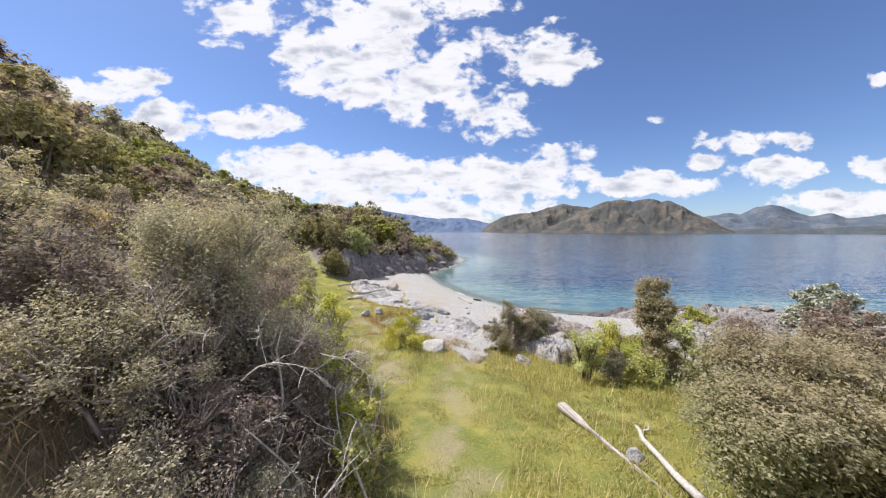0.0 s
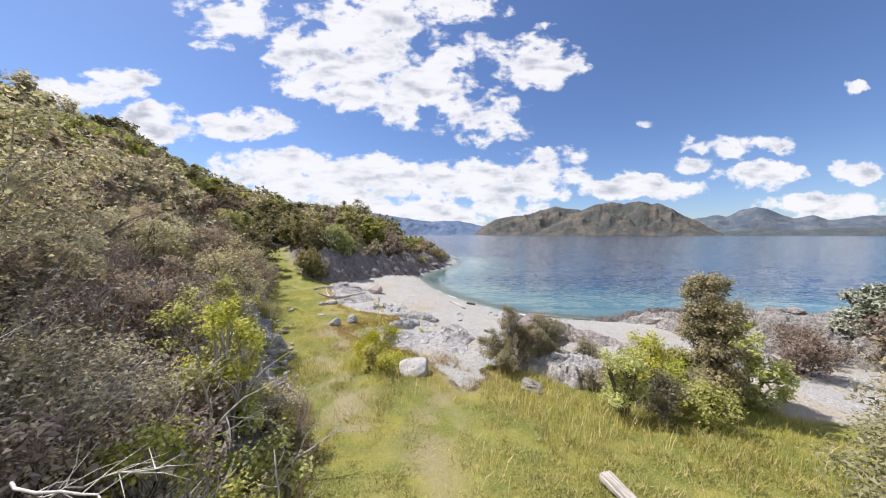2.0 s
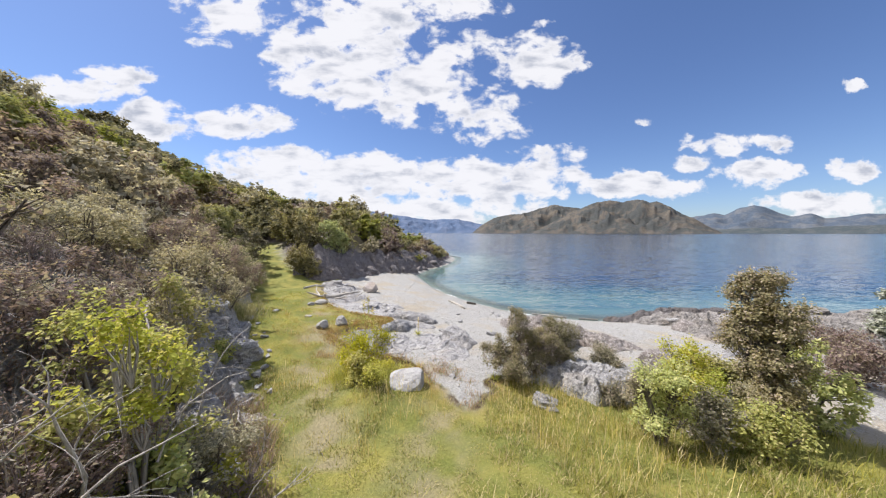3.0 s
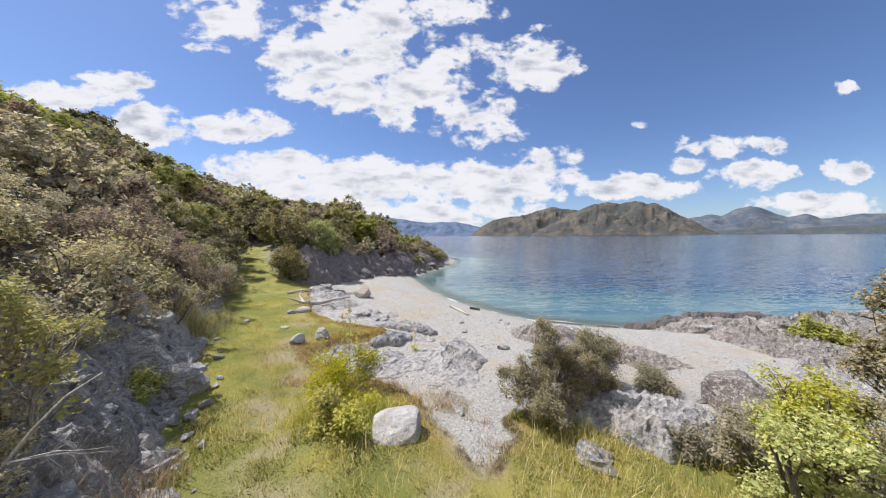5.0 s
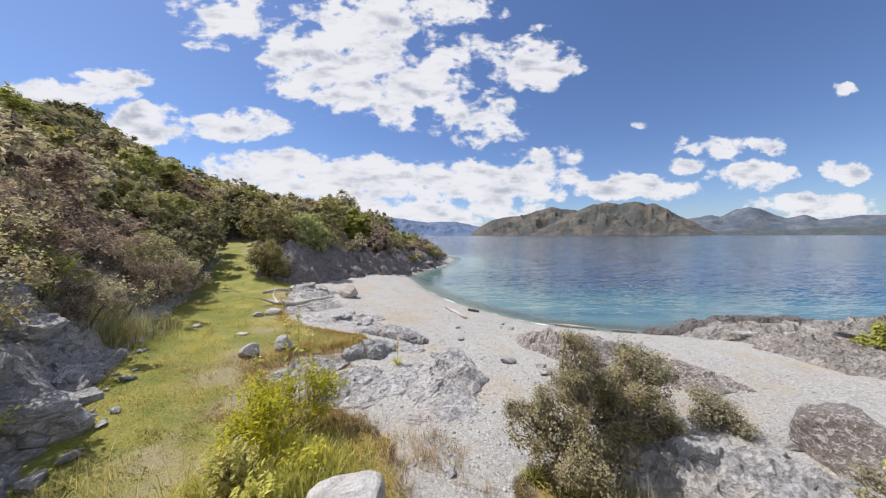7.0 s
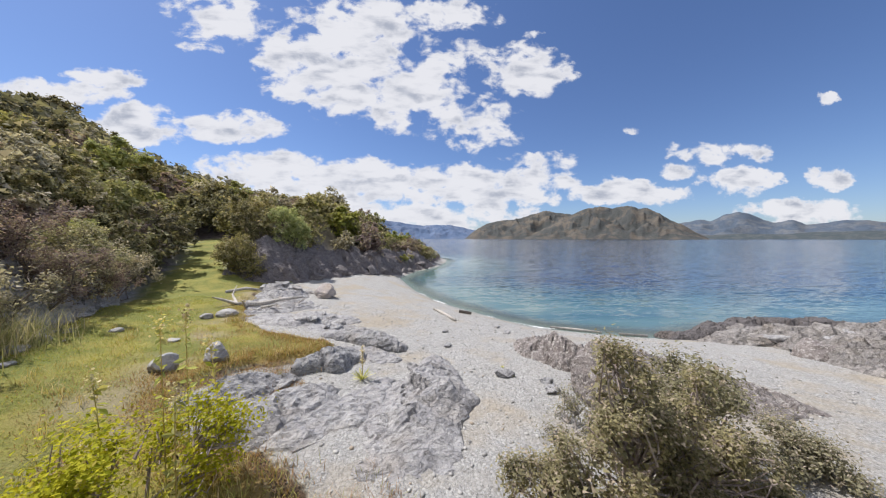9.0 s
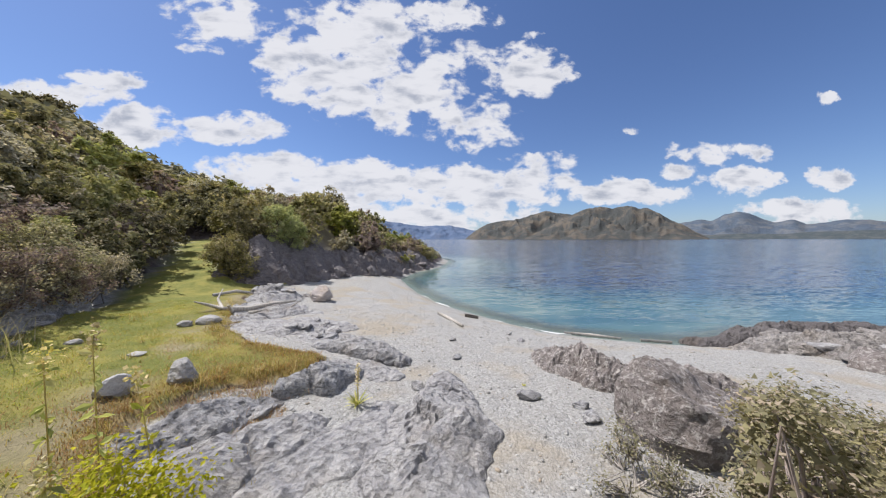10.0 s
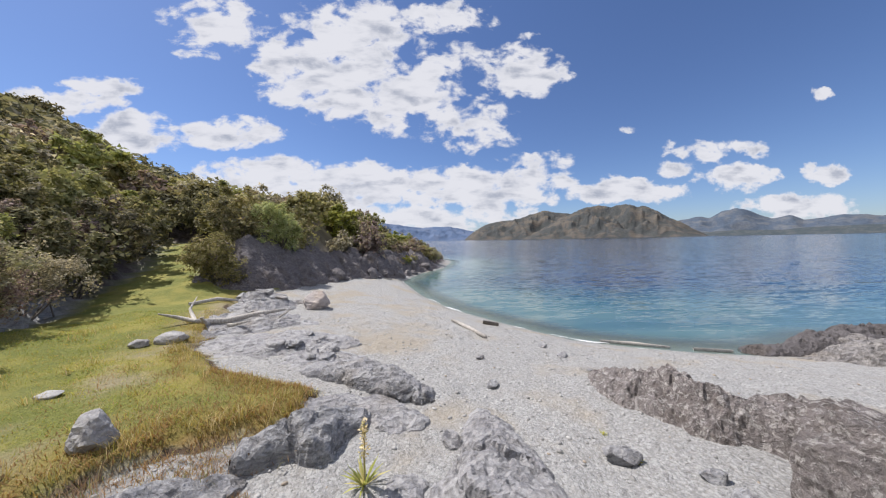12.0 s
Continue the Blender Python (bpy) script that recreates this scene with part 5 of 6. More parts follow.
def far_scrub():
    """The scrub that covers the upper hill, too far to tell bush from bush."""
    rng = np.random.default_rng(8)
    n = 1500
    r, a = 18 + 190 * rng.random(n) ** 1.6, np.radians(rng.uniform(-100, 4, n))
    x, y = np.sin(a) * r, np.cos(a) * r + 6
    z, _, _, _, d, u, _, _ = land(x, y)
    ok = (y > 0.5 * np.abs(x)) & ((u > 15.5) | ((u > 1.5) & (y > 62)))
    x, y, z, r = x[ok], y[ok], z[ok], r[ok]
    per = 130
    who = np.repeat(np.arange(len(x)), per)
    size = (1.1 + 1.3 * rng.random(len(x))) * (1 + r / 160)
    w = rng.normal(0, 1, (len(who), 3))
    w /= np.linalg.norm(w, axis=1, keepdims=True)
    w[:, 2] = np.abs(w[:, 2])
    p = np.stack([x, y, z - 0.2], 1)[who] + w * size[who][:, None] * (0.65 + 0.45 * fbm(w * 2.3 + who[:, None] * 1.3, 2, 3)[:, None]) * (1, 1, 0.85)
    v, f = leaves(p, w, 0.235 * size[who][:, None], rng, 0.9, 0.0, True)
    tagged(new("scrub", mesh_of("scrub", v, f, LEAF_DARK)), "dark green scrub covering the upper hillside", "scrub", kind="stuff")


far_scrub()


def own(name, label, at, seed, width, height, lobes, sprays, per, leaf, mat, group="", drop=0.1, turn=0.0, **more):
    """A shrub with a shape of its own."""
    return shrub(name, label, group, (at[0], at[1], ground_z(*at) - drop), shrub_meshes(seed, width, height, lobes, sprays, per, leaf, mat, **more), turn=turn)


CLUMPS = ((-0.72, 0.1, 0.55, 0.30), (-0.5, -0.1, 0.80, 0.24), (-0.18, 0.1, 1.42, 0.21), (-0.15, 0.05, 1.08, 0.27), (0.50, 0.15, 0.85, 0.31), (0.66, 0.3, 1.27, 0.16), (-0.25, -0.3, 0.40, 0.32),
          (0.85, 0.2, 0.36, 0.28), (0.2, -0.15, 0.45, 0.28), (1.1, 0.45, 0.22, 0.20), (0.1, 0.25, 0.72, 0.25))
own("shrub", "twiggy grey-green shrub of several clumps growing from the beach rocks", (2.35, 11.08), 31, 2.3, 1.7, 10, 2800, 18, 0.020, LEAF_MIXED, "shrubs by the beach", slim=0.6, open_air=0.4, inner=0.8, tiny=True, spots=CLUMPS, wood=TWIG_BROWN, twigs=1.4, spray_len=0.16, tuft=20)
own("shrub", "upright olive-green shrub beside the beach", (3.5, 12.0), 32, 1.0, 1.4, 9, 700, 15, 0.026, LEAF_MIXED, "shrubs by the beach", slim=0.6, open_air=0.4, tiny=True, inner=0.5)
own("shrub", "tall olive-brown shrub with a pointed top", (5.5, 9.2), 33, 1.6, 3.35, 24, 2000, 15, 0.032, LEAF_MIXED, "shrubs by the beach", peak=0.65, lump=0.6, inner=0.7, tiny=True, slim=0.7, open_air=0.4, tuft=16)
own("shrub", "yellow-green shrub beside the tall bush", (6.45, 9.35), 54, 0.95, 1.75, 9, 360, 12, 0.05, LEAF_YELLOW, "shrubs by the beach", slim=0.7, open_air=0.4, tiny=True, inner=0.6)
own("shrub", "loose yellow-green broad-leaved shrub in the grass", (3.6, 8.85), 34, 1.1, 1.5, 16, 480, 10, 0.033, LEAF_YELLOW, "shrubs by the beach", slim=0.6, open_air=0.7, inner=0.1, lump=0.55)
own("shrub", "loose yellow-green broad-leaved shrub beside the tall bush", (4.55, 9.4), 52, 1.2, 1.7, 16, 480, 10, 0.033, LEAF_YELLOW, "shrubs by the beach", slim=0.6, open_air=0.7, inner=0.1, lump=0.55)
own("shrub", "small olive-brown shrub at the edge of the gravel", (4.15, 9.8), 55, 0.9, 0.7, 8, 300, 12, 0.035, LEAF_MIXED, "shrubs by the beach", open_air=0.5, tiny=True, wood=TWIG, inner=0.4)
own("shrub", "bare grey twiggy shrub between the yellow-green ones", (4.2, 8.75), 46, 1.1, 0.95, 8, 260, 12, 0.035, LEAF_MIXED, "shrubs by the beach", open_air=0.6, tiny=True, wood=TWIG, twigs=3.0, inner=0.2)
own("shrub", "low fresh yellow-green shrub under the tall bush", (4.75, 8.5), 35, 0.75, 0.75, 7, 260, 11, 0.036, LEAF_YELLOW, "shrubs by the beach", slim=0.6, open_air=0.5, inner=0.3)
own("shrub", "low grey twiggy half-dead shrub against the boulder", (2.8, 12.5), 58, 1.4, 0.5, 9, 260, 7, 0.022, LEAF_MIXED, "shrubs by the beach", open_air=0.6, tiny=True, inner=0.2, wood=TWIG, twigs=3.4, lump=0.8)
own("shrub", "small brown-grey shrub on the gravel", (4.75, 11.9), 47, 0.9, 0.5, 6, 420, 12, 0.024, LEAF_MIXED, "shrubs by the beach", open_air=0.5)
own("shrub", "yellow-green shrub growing over the slab", (5.3, 10.0), 48, 1.3, 0.7, 6, 600, 12, 0.03, LEAF_YELLOW, "shrubs by the beach", slim=0.6, open_air=0.5)
own("shrub", "grey-green shrub growing over the slab", (6.2, 10.3), 49, 1.2, 0.8, 6, 330, 12, 0.045, LEAF_OLIVE, "shrubs by the beach", open_air=0.5)
own("shrub", "large rounded tan-brown bush, greener below, beside the grass", (4.75, 5.25), 37, 4.4, 1.85, 42, 6200, 15, 0.029, LEAF_TAN, "", slim=0.65, spray_len=0.24, tiny=True, inner=1.6, open_air=0.2, lump=0.75)
own("shrub", "silvery green bush near the lake", (14.3, 12.3), 38, 2.5, 2.5, 14, 700, 14, 0.08, LEAF_SILVER, "shrubs by the beach", slim=0.6, tiny=True, lump=0.7, peak=0.3)
own("shrub", "brown leafy bush below the silvery one", (12.2, 10.6), 53, 2.2, 1.6, 10, 500, 13, 0.07, LEAF_BROWN, "shrubs by the beach", slim=0.6, tiny=True)
own("shrub", "brown twiggy shrub among the shore rocks", (9.3, 10.6), 39, 1.2, 1.1, 7, 420, 12, 0.04, LEAF_BROWN, "shrubs by the beach", open_air=0.5)
own("shrub", "brown twiggy shrub among the shore rocks", (10.6, 11.6), 40, 1.4, 1.1, 7, 420, 12, 0.04, LEAF_BROWN, "shrubs by the beach", open_air=0.5)
own("shrub", "green shrub at the beach edge", (11.0, 13.6), 41, 1.3, 0.9, 6, 220, 12, 0.07, LEAF_FRESH, "shrubs by the beach")
own("shrub", "feathery yellow-green leafy shrub in tall grass", (-1.3, 11.6), 42, 1.9, 1.05, 20, 560, 12, 0.030, LEAF_LIME, "", slim=0.6, open_air=0.85, inner=0.1, lump=0.42, wood=TWIG_BROWN, twigs=1.2, spray_len=0.4, tuft=5)
own("shrub", "large grey-green small-leaved bush overhanging the bank", (-3.1, 5.6), 81, 2.5, 1.5, 14, 2500, 16, 0.023, LEAF_GREY, "", slim=0.65, open_air=0.25, tiny=True, inner=1.0, low=0.25, drop=0.0, wood=TWIG, lump=0.85)
own("shrub", "grey-green small-leaved bush overhanging the bank", (-2.55, 5.9), 82, 1.5, 1.25, 9, 1100, 16, 0.023, LEAF_GREY, "", slim=0.65, open_air=0.25, tiny=True, inner=1.0, low=0.25, drop=0.0, wood=TWIG)
for k, (x, y, w, h) in enumerate([(-1.95, 3.75, 1.2, 1.05), (-2.65, 4.2, 1.4, 1.2), (-1.55, 4.3, 0.8, 0.7)]):
    own("shrub", "low fine-leaved grey-green bush beside the path", (x, y), 83 + 10 * k, w, h, 11, 900, 16, 0.017, LEAF_GREY, "fine-leaved bushes", slim=0.6, open_air=0.5, tiny=True, inner=0.5, wood=TWIG_BROWN, twigs=1.5, lump=0.8, spray_len=0.2)
for k, (x, y) in enumerate([(-1.5, 3.5), (-2.2, 4.5), (-1.75, 4.7), (-2.9, 4.7)]):
    shrub("shrub", "bare brown twiggy dead scrub on the bank", "low scrub of the bank", (x, y, ground_z(x, y) - 0.1), LOW["bare"], 0.55, k * 1.7, 1.1)
own("shrub", "pale bare twiggy dead bush beside the path", (-1.55, 5.95), 84, 1.1, 1.25, 10, 330, 2, 0.03, THICKET, "", open_air=0.5, tiny=True, inner=0.05, wood=TWIG_PALE, twigs=4.0)
for k, (x, y, w, h) in enumerate([(-1.15, 10.5, 0.6, 0.55), (-0.8, 10.3, 0.45, 0.4), (-1.35, 10.85, 0.5, 0.45), (-0.7, 10.9, 0.35, 0.3)]):
    own("leafy_weed", "light green leafy weeds in the tall grass", (x, y), 560 + k, w, h * 1.2, 9, 130, 8, 0.05, LEAF_LIME, "leafy weeds", slim=0.45, open_air=0.7, inner=0.1, lump=0.6)
for k, (x, y, w, h) in enumerate([(4.35, 10.35, 0.9, 0.55), (4.95, 10.3, 1.0, 0.6), (3.7, 10.15, 0.7, 0.4)]):
    own("shrub", "sparse low olive and yellow shrub over the slab", (x, y), 570 + k, w, h, 8, 240, 11, 0.032, LEAF_MIXED if k else LEAF_OLIVE, "shrubs by the beach", open_air=0.7, tiny=True, inner=0.2, wood=TWIG, twigs=2.0, lump=0.7)
for k, (x, y, f) in enumerate([(-5.6, 13.3, 0.62), (-6.5, 14.75, 0.85), (-7.1, 15.7, 0.95), (-7.7, 16.7, 1.0), (-8.2, 17.6, 1.0), (-8.9, 18.8, 1.0)]):
    shrub("shrub", "purple-brown twiggy bush at the foot of the bank", "bushes at the foot of the bank", (x, y, ground_z(x, y) - 0.15), KINDS["brown" if k % 2 == 0 else "grey_b"], f, k * 2.1, 1.0)
own("shrub", "rounded olive bush at the end of the beach", (-7.8, 23.5), 43, 2.2, 1.9, 9, 700, 12, 0.06, LEAF_OLIVE, "", tiny=True, slim=0.7)
own("shrub", "bright light green bush above the rocks", (-7.2, 27.2), 44, 2.3, 2.9, 10, 700, 12, 0.075, LEAF_SAGE, "", tiny=True, slim=0.7, inner=0.8)


# ---- grass ----
def blades(x, y, tall, width, lean, rng, mat, name, label, category="grass", short=False):
    """Grass blades: two-step tapering strips that bend over; short ones are single tapering leaves."""
    n = len(x)
    z = land(x, y)[0] - 0.01
    a = rng.uniform(0, 2 * np.pi, n)
    side = np.stack([np.cos(a), np.sin(a), np.zeros(n)], 1)
    fall = np.stack([-np.sin(a), np.cos(a), np.zeros(n)], 1) * (lean * tall * rng.uniform(0.2, 1.2, n))[:, None]
    root = np.stack([x, y, z], 1)
    up = np.array([0, 0, 1.0]) * tall[:, None]
    w = (width * rng.uniform(0.6, 1.4, n))[:, None]
    v = np.stack([root - side * w, root + side * w, root + fall * 0.35 + up * 0.6 + side * w * 0.7, root + fall * 0.35 + up * 0.6 - side * w * 0.7, root + fall + up], 1).reshape(-1, 3)
    i = np.arange(n)[:, None] * 5
    f = np.concatenate([i + [[0, 1, 2]], i + [[0, 2, 3]], i + [[3, 2, 4]]], 0)
    if short:
        v, f = np.stack([root - side * w, root + side * w, root + fall + up], 1).reshape(-1, 3), np.arange(n * 3).reshape(-1, 3)
    return tagged(new(name, mesh_of(name, v, f, mat)), label, category, kind="stuff")


def sow(n, box, seed, least=0.35, where=None):
    rng = np.random.default_rng(seed)
    x, y = rng.uniform(box[0], box[1], n), rng.uniform(box[2], box[3], n)
    _, grass, rock_share, worn, d, u, rim, _ = land(x, y)
    ok = (grass > least) & (rng.random(n) > worn * 0.9) & (u < 0.4) & (rng.random(n) > rim * 0.75)
    if where is not None:
        ok &= where(x, y, rng)
    return x[ok], y[ok], rng


def build_grass():
    x, y, rng = sow(170000, (-3.2, 5.0, 3.0, 11.8), 1)
    tread = 1 - 0.6 * np.exp(-((x - 0.3) / 0.8) ** 2)
    tufty = soft_step(flat_fbm(x, y, 0.32, 3, 62), 0.35, 0.7)
    blades(x, y, tread * (0.02 + 0.11 * rng.random(len(x)) * tufty * (0.4 + 1.2 * flat_fbm(x, y, 1.2, 3, 61))), 0.006, 1.2, rng, GRASS, "grass", "short green and yellow grass on the slope", short=True)
    x, y, rng = sow(150000, (-7.5, -0.2, 11.3, 20), 2)
    blades(x, y, 0.01 + 0.036 * rng.random(len(x)) * flat_fbm(x, y, 0.35, 2, 63) * 1.6, 0.0045, 1.6, rng, MOSS, "turf", "low mossy yellow-green turf beside the beach", short=True)
    rng = np.random.default_rng(30)
    x, y = rng.uniform(-4.2, 0.0, 60000), rng.uniform(12.0, 16.5, 60000)
    _, g, _, _, _, u, rim, _ = land(x, y)
    ok = (u < 0) & ((g > 0.12) & (rng.random(60000) < 1.6 * rim) & (flat_fbm(x, y, 0.5, 3, 64) > 0.4) | (x > -2.6) & (x < -0.7) & (y < 14.4) & (flat_fbm(x, y, 0.6, 3, 65) > 0.54))
    x, y = x[ok], y[ok]
    blades(x, y, 0.02 + 0.06 * rng.random(len(x)), 0.004, 1.3, rng, RUST, "rust_grass", "short rust-brown and orange dry grass along the turf edge", short=True)
    tall = lambda x, y, r: (flat_fbm(x, y, 1.1, 3, 66) > 0.52) & ((x > 1.9) | ((x < -0.2) & (y > 9.0) & (x > -1.8)) | (x < -0.9) & (y < 8.5))
    x, y, rng = sow(30000, (-3.0, 6.5, 3.0, 11.6), 3, 0.5, tall)
    blades(x, y, 0.08 + 0.18 * rng.random(len(x)), 0.0035, 0.8, rng, GRASS, "tall_grass", "tall green grass among the shrubs")
    rng = np.random.default_rng(29)
    x, y = rng.normal(-6.6, 0.25, 1500), rng.normal(7.6, 0.3, 1500)
    ok = flat_fbm(x, y, 1.2, 3, 33) > 0.42
    x, y = x[ok], y[ok]
    blades(x, y, 0.2 + 0.35 * rng.random(len(x)), 0.008, 0.7, rng, GRASS_DRY, "hill_grass", "tall yellow grass on the open hillside")
    x, y, rng = sow(14000, (-3.0, 6.5, 3.0, 13.5), 4, 0.3, lambda x, y, r: flat_fbm(x, y, 0.9, 3, 71) > 0.54)
    blades(x, y, 0.14 + 0.22 * rng.random(len(x)), 0.003, 0.6, rng, GRASS_DRY, "dry_grass", "dry yellow seeding grass")
    rng = np.random.default_rng(9)
    cx, cy = rng.uniform(-6.5, 0.5, 900), rng.uniform(10.5, 20, 900)
    _, g, _, _, _, u, rim, _ = land(cx, cy)
    ok = (g > 0.3) & (u < 0.2) & ((rim > 0.35) | (rng.random(900) < 0.12))
    cx, cy = cx[ok], cy[ok]
    who = np.repeat(np.arange(len(cx)), 26)
    x, y = cx[who] + rng.normal(0, 0.06, len(who)), cy[who] + rng.normal(0, 0.06, len(who))
    blades(x, y, 0.05 + 0.12 * rng.random(len(x)), 0.003, 0.9, rng, GRASS_DRY, "grass_tufts", "tufts of dry grass along the turf edge")
    rng = np.random.default_rng(39)
    x, y = rng.uniform(-6.5, 0.6, 60000), rng.uniform(10.5, 19, 60000)
    _, g, _, _, _, u, rim, _ = land(x, y)
    ok = (rim > 0.3) & (u < 0) & (flat_fbm(x, y, 0.8, 3, 95) > 0.62 - 0.35 * rim)
    x, y = x[ok], y[ok]
    blades(x, y, 0.02 + 0.05 * rng.random(len(x)), 0.004, 1.3, rng, RUST, "rusty_turf", "rusty brown dry turf along the gravel")
    rng = np.random.default_rng(49)
    x, y = rng.normal(-1.05, 0.36, 5000), rng.normal(10.95, 0.3, 5000)
    g = land(x, y)[1]
    ok = (g > 0.6) & (flat_fbm(x, y, 0.5, 3, 97) > 0.4)
    x, y = x[ok], y[ok]
    blades(x, y, 0.08 + 0.22 * rng.random(len(x)), 0.004, 0.8, rng, LEAF_LIME, "lush_grass", "tall lush green grass round the yellow-green shrub")
    x, y = rng.normal(-5.9, 0.3, 3400), rng.normal(13.9, 0.45, 3400)
    blades(x, y, 0.2 + 0.5 * rng.random(len(x)), 0.004, 1.0, rng, GRASS, "bank_grass", "yellow-green grass hanging over the bank")
    rng = np.random.default_rng(19)
    cx, cy = rng.uniform(-2.4, 1.6, 1500), rng.uniform(9.5, 14.5, 1500)
    _, g, _, _, _, u, _, _ = land(cx, cy)
    near_edge = away(cx, cy, GRAVEL_W)
    ok = (g < 0.5) & (near_edge < 0.75) & (rng.random(1500) < 0.6) & (flat_fbm(cx, cy, 0.6, 3, 91) > 0.5)
    cx, cy = cx[ok], cy[ok]
    who = np.repeat(np.arange(len(cx)), 30)
    x, y = cx[who] + rng.normal(0, 0.07, len(who)), cy[who] + rng.normal(0, 0.07, len(who))
    blades(x, y, 0.04 + 0.12 * rng.random(len(x)), 0.003, 1.0, rng, BRACKEN, "dead_grass", "dead tan grass at the edge of the gravel")
    rng = np.random.default_rng(6)
    x, y = rng.uniform(-3.6, 0.2, 26000), rng.uniform(2.8, 10.0, 26000)
    u = land(x, y)[5]
    ok = (u > -0.35) & (u < 1.9) & (flat_fbm(x, y, 0.6, 3, 81) > 0.42)
    x, y = x[ok], y[ok]
    blades(x, y, 0.12 + 0.35 * rng.random(len(x)) ** 1.5, 0.004, 1.1, rng, BRACKEN, "dry_undergrowth", "dry brown undergrowth along the bank", "undergrowth")


build_grass()


# ---- driftwood ----
def wood_piece(name, label, paths, mat, group, sides=8, category="driftwood"):
    at = Vector(paths[0][0][:3])
    v, f = tubes([[(p[0] - at.x, p[1] - at.y, p[2] - at.z, p[3]) for p in path] for path in paths], sides)
    v = v + (fbm(v * 9.0 + 3.1, 3, 7)[:, None] - 0.5) * 0.02
    ob = new(name, mesh_of(name, v, f, mat, True))
    ob.matrix_basis = Matrix.Translation(at)
    return tagged(ob, label, category, group)


def lay(points, radius, rise=0.0):
    return [(x, y, ground_z(x, y) + r * 0.8 + rise * k, r) for k, ((x, y), r) in enumerate(zip(points, radius))]


def beam(name, label, a, b, wide, thick, seed, mat, group):
    """A worn squared timber from a to b, its ends and edges rounded off."""
    a, b = Vector(a), Vector(b)
    ln = (b - a).length
    bm = bmesh.new()
    bmesh.ops.create_cube(bm, size=1)
    bmesh.ops.scale(bm, vec=(wide, thick, ln), verts=bm.verts)
    bmesh.ops.subdivide_edges(bm, edges=[e for e in bm.edges if abs(e.verts[0].co.z - e.verts[1].co.z) > 0.1], cuts=14)
    bmesh.ops.bevel(bm, geom=[e for e in bm.edges if e.calc_face_angle(0) > 1], offset=thick * 0.22, segments=2, affect="EDGES")
    for v in bm.verts:
        k = v.co.z / ln + 0.5
        n = noise.noise(Vector((v.co.x * 9, v.co.y * 9, v.co.z * 2.5 + seed))) * 0.014
        v.co.x = v.co.x * (1.0 - 0.78 * min(1, max(0, (k - 0.16) / 0.2))) + n + 0.03 * math.sin(k * 2.4 + seed)
        v.co.y = v.co.y * (1.0 - 0.45 * min(1, max(0, (k - 0.16) / 0.2))) + n
    me = bpy.data.meshes.new(name)
    bm.to_mesh(me)
    bm.free()
    me.materials.append(mat)
    ob = new(name, me)
    ob.matrix_basis = Matrix.Translation((a + b) / 2) @ (b - a).to_track_quat("Z", "Y").to_matrix().to_4x4()
    return tagged(ob, label, "driftwood", group)


beam("driftwood_post", "grey weathered timber lying in the grass", (2.27, 7.28, ground_z(2.27, 7.28) + 0.09), (2.62, 5.0, ground_z(2.62, 5.0) + 0.0), 0.17, 0.10, 3, DRIFT_GREY, "driftwood")
wood_piece("driftwood_branch", "bleached forked branch lying in the grass", [lay([(3.27, 6.72), (3.2, 6.45), (3.02, 6.15), (2.92, 5.7), (2.78, 5.3), (2.74, 4.9)], [0.012, 0.03, 0.036, 0.036, 0.042, 0.05], 0.02), lay([(3.2, 6.45), (3.3, 6.4), (3.36, 6.5)], [0.024, 0.016, 0.006], 0.07)], DRIFT, "driftwood")
wood_piece("driftwood_plank", "bleached brown plank lying on the gravel", [lay([(1.28, 20.4), (1.6, 19.5), (1.9, 18.5)], [0.05, 0.06, 0.05])], DRIFT, "driftwood")
wood_piece("driftwood_log", "short dark driftwood log on the gravel", [lay([(2.3, 20.65), (2.75, 20.45)], [0.07, 0.06])], BARK, "driftwood")
wood_piece("driftwood_log", "long bleached log at the waterline", [lay([(5.6, 19.65), (6.4, 19.35), (7.2, 19.0)], [0.05, 0.06, 0.04])], DRIFT, "driftwood")
wood_piece("driftwood_log", "bleached log at the waterline", [lay([(7.7, 18.8), (8.5, 18.5)], [0.05, 0.05])], DRIFT, "driftwood")
wood_piece("driftwood_root", "bleached root stump lying on the rock ledges", [lay([(-5.0, 18.7), (-4.4, 18.9), (-3.9, 19.25), (-3.3, 19.5)], [0.05, 0.08, 0.07, 0.03], 0.1), lay([(-4.4, 18.9), (-4.1, 18.6), (-3.7, 18.55)], [0.06, 0.04, 0.02], 0.12), lay([(-3.9, 19.25), (-3.7, 19.6)], [0.05, 0.02], 0.25), lay([(-5.0, 18.7), (-5.3, 18.55), (-5.45, 18.3)], [0.055, 0.04, 0.015], 0.14), lay([(-5.0, 18.7), (-5.25, 18.9), (-5.3, 19.2)], [0.05, 0.03, 0.01], 0.26), lay([(-4.75, 18.78), (-4.7, 18.5), (-4.5, 18.3)], [0.05, 0.03, 0.012], 0.16), lay([(-3.6, 19.38), (-3.3, 19.2), (-3.05, 19.25)], [0.04, 0.025, 0.01], 0.2)], DRIFT, "driftwood")
wood_piece("driftwood_branch", "grey branch lying at the turf edge", [lay([(-6.6, 20.6), (-6.2, 21.2), (-5.8, 21.6)], [0.05, 0.06, 0.03], 0.06)], DRIFT, "driftwood")
wood_piece("driftwood_branch", "thin grey stick on the gravel", [lay([(-0.5, 12.35), (0.1, 12.75)], [0.012, 0.007])], DRIFT, "driftwood")


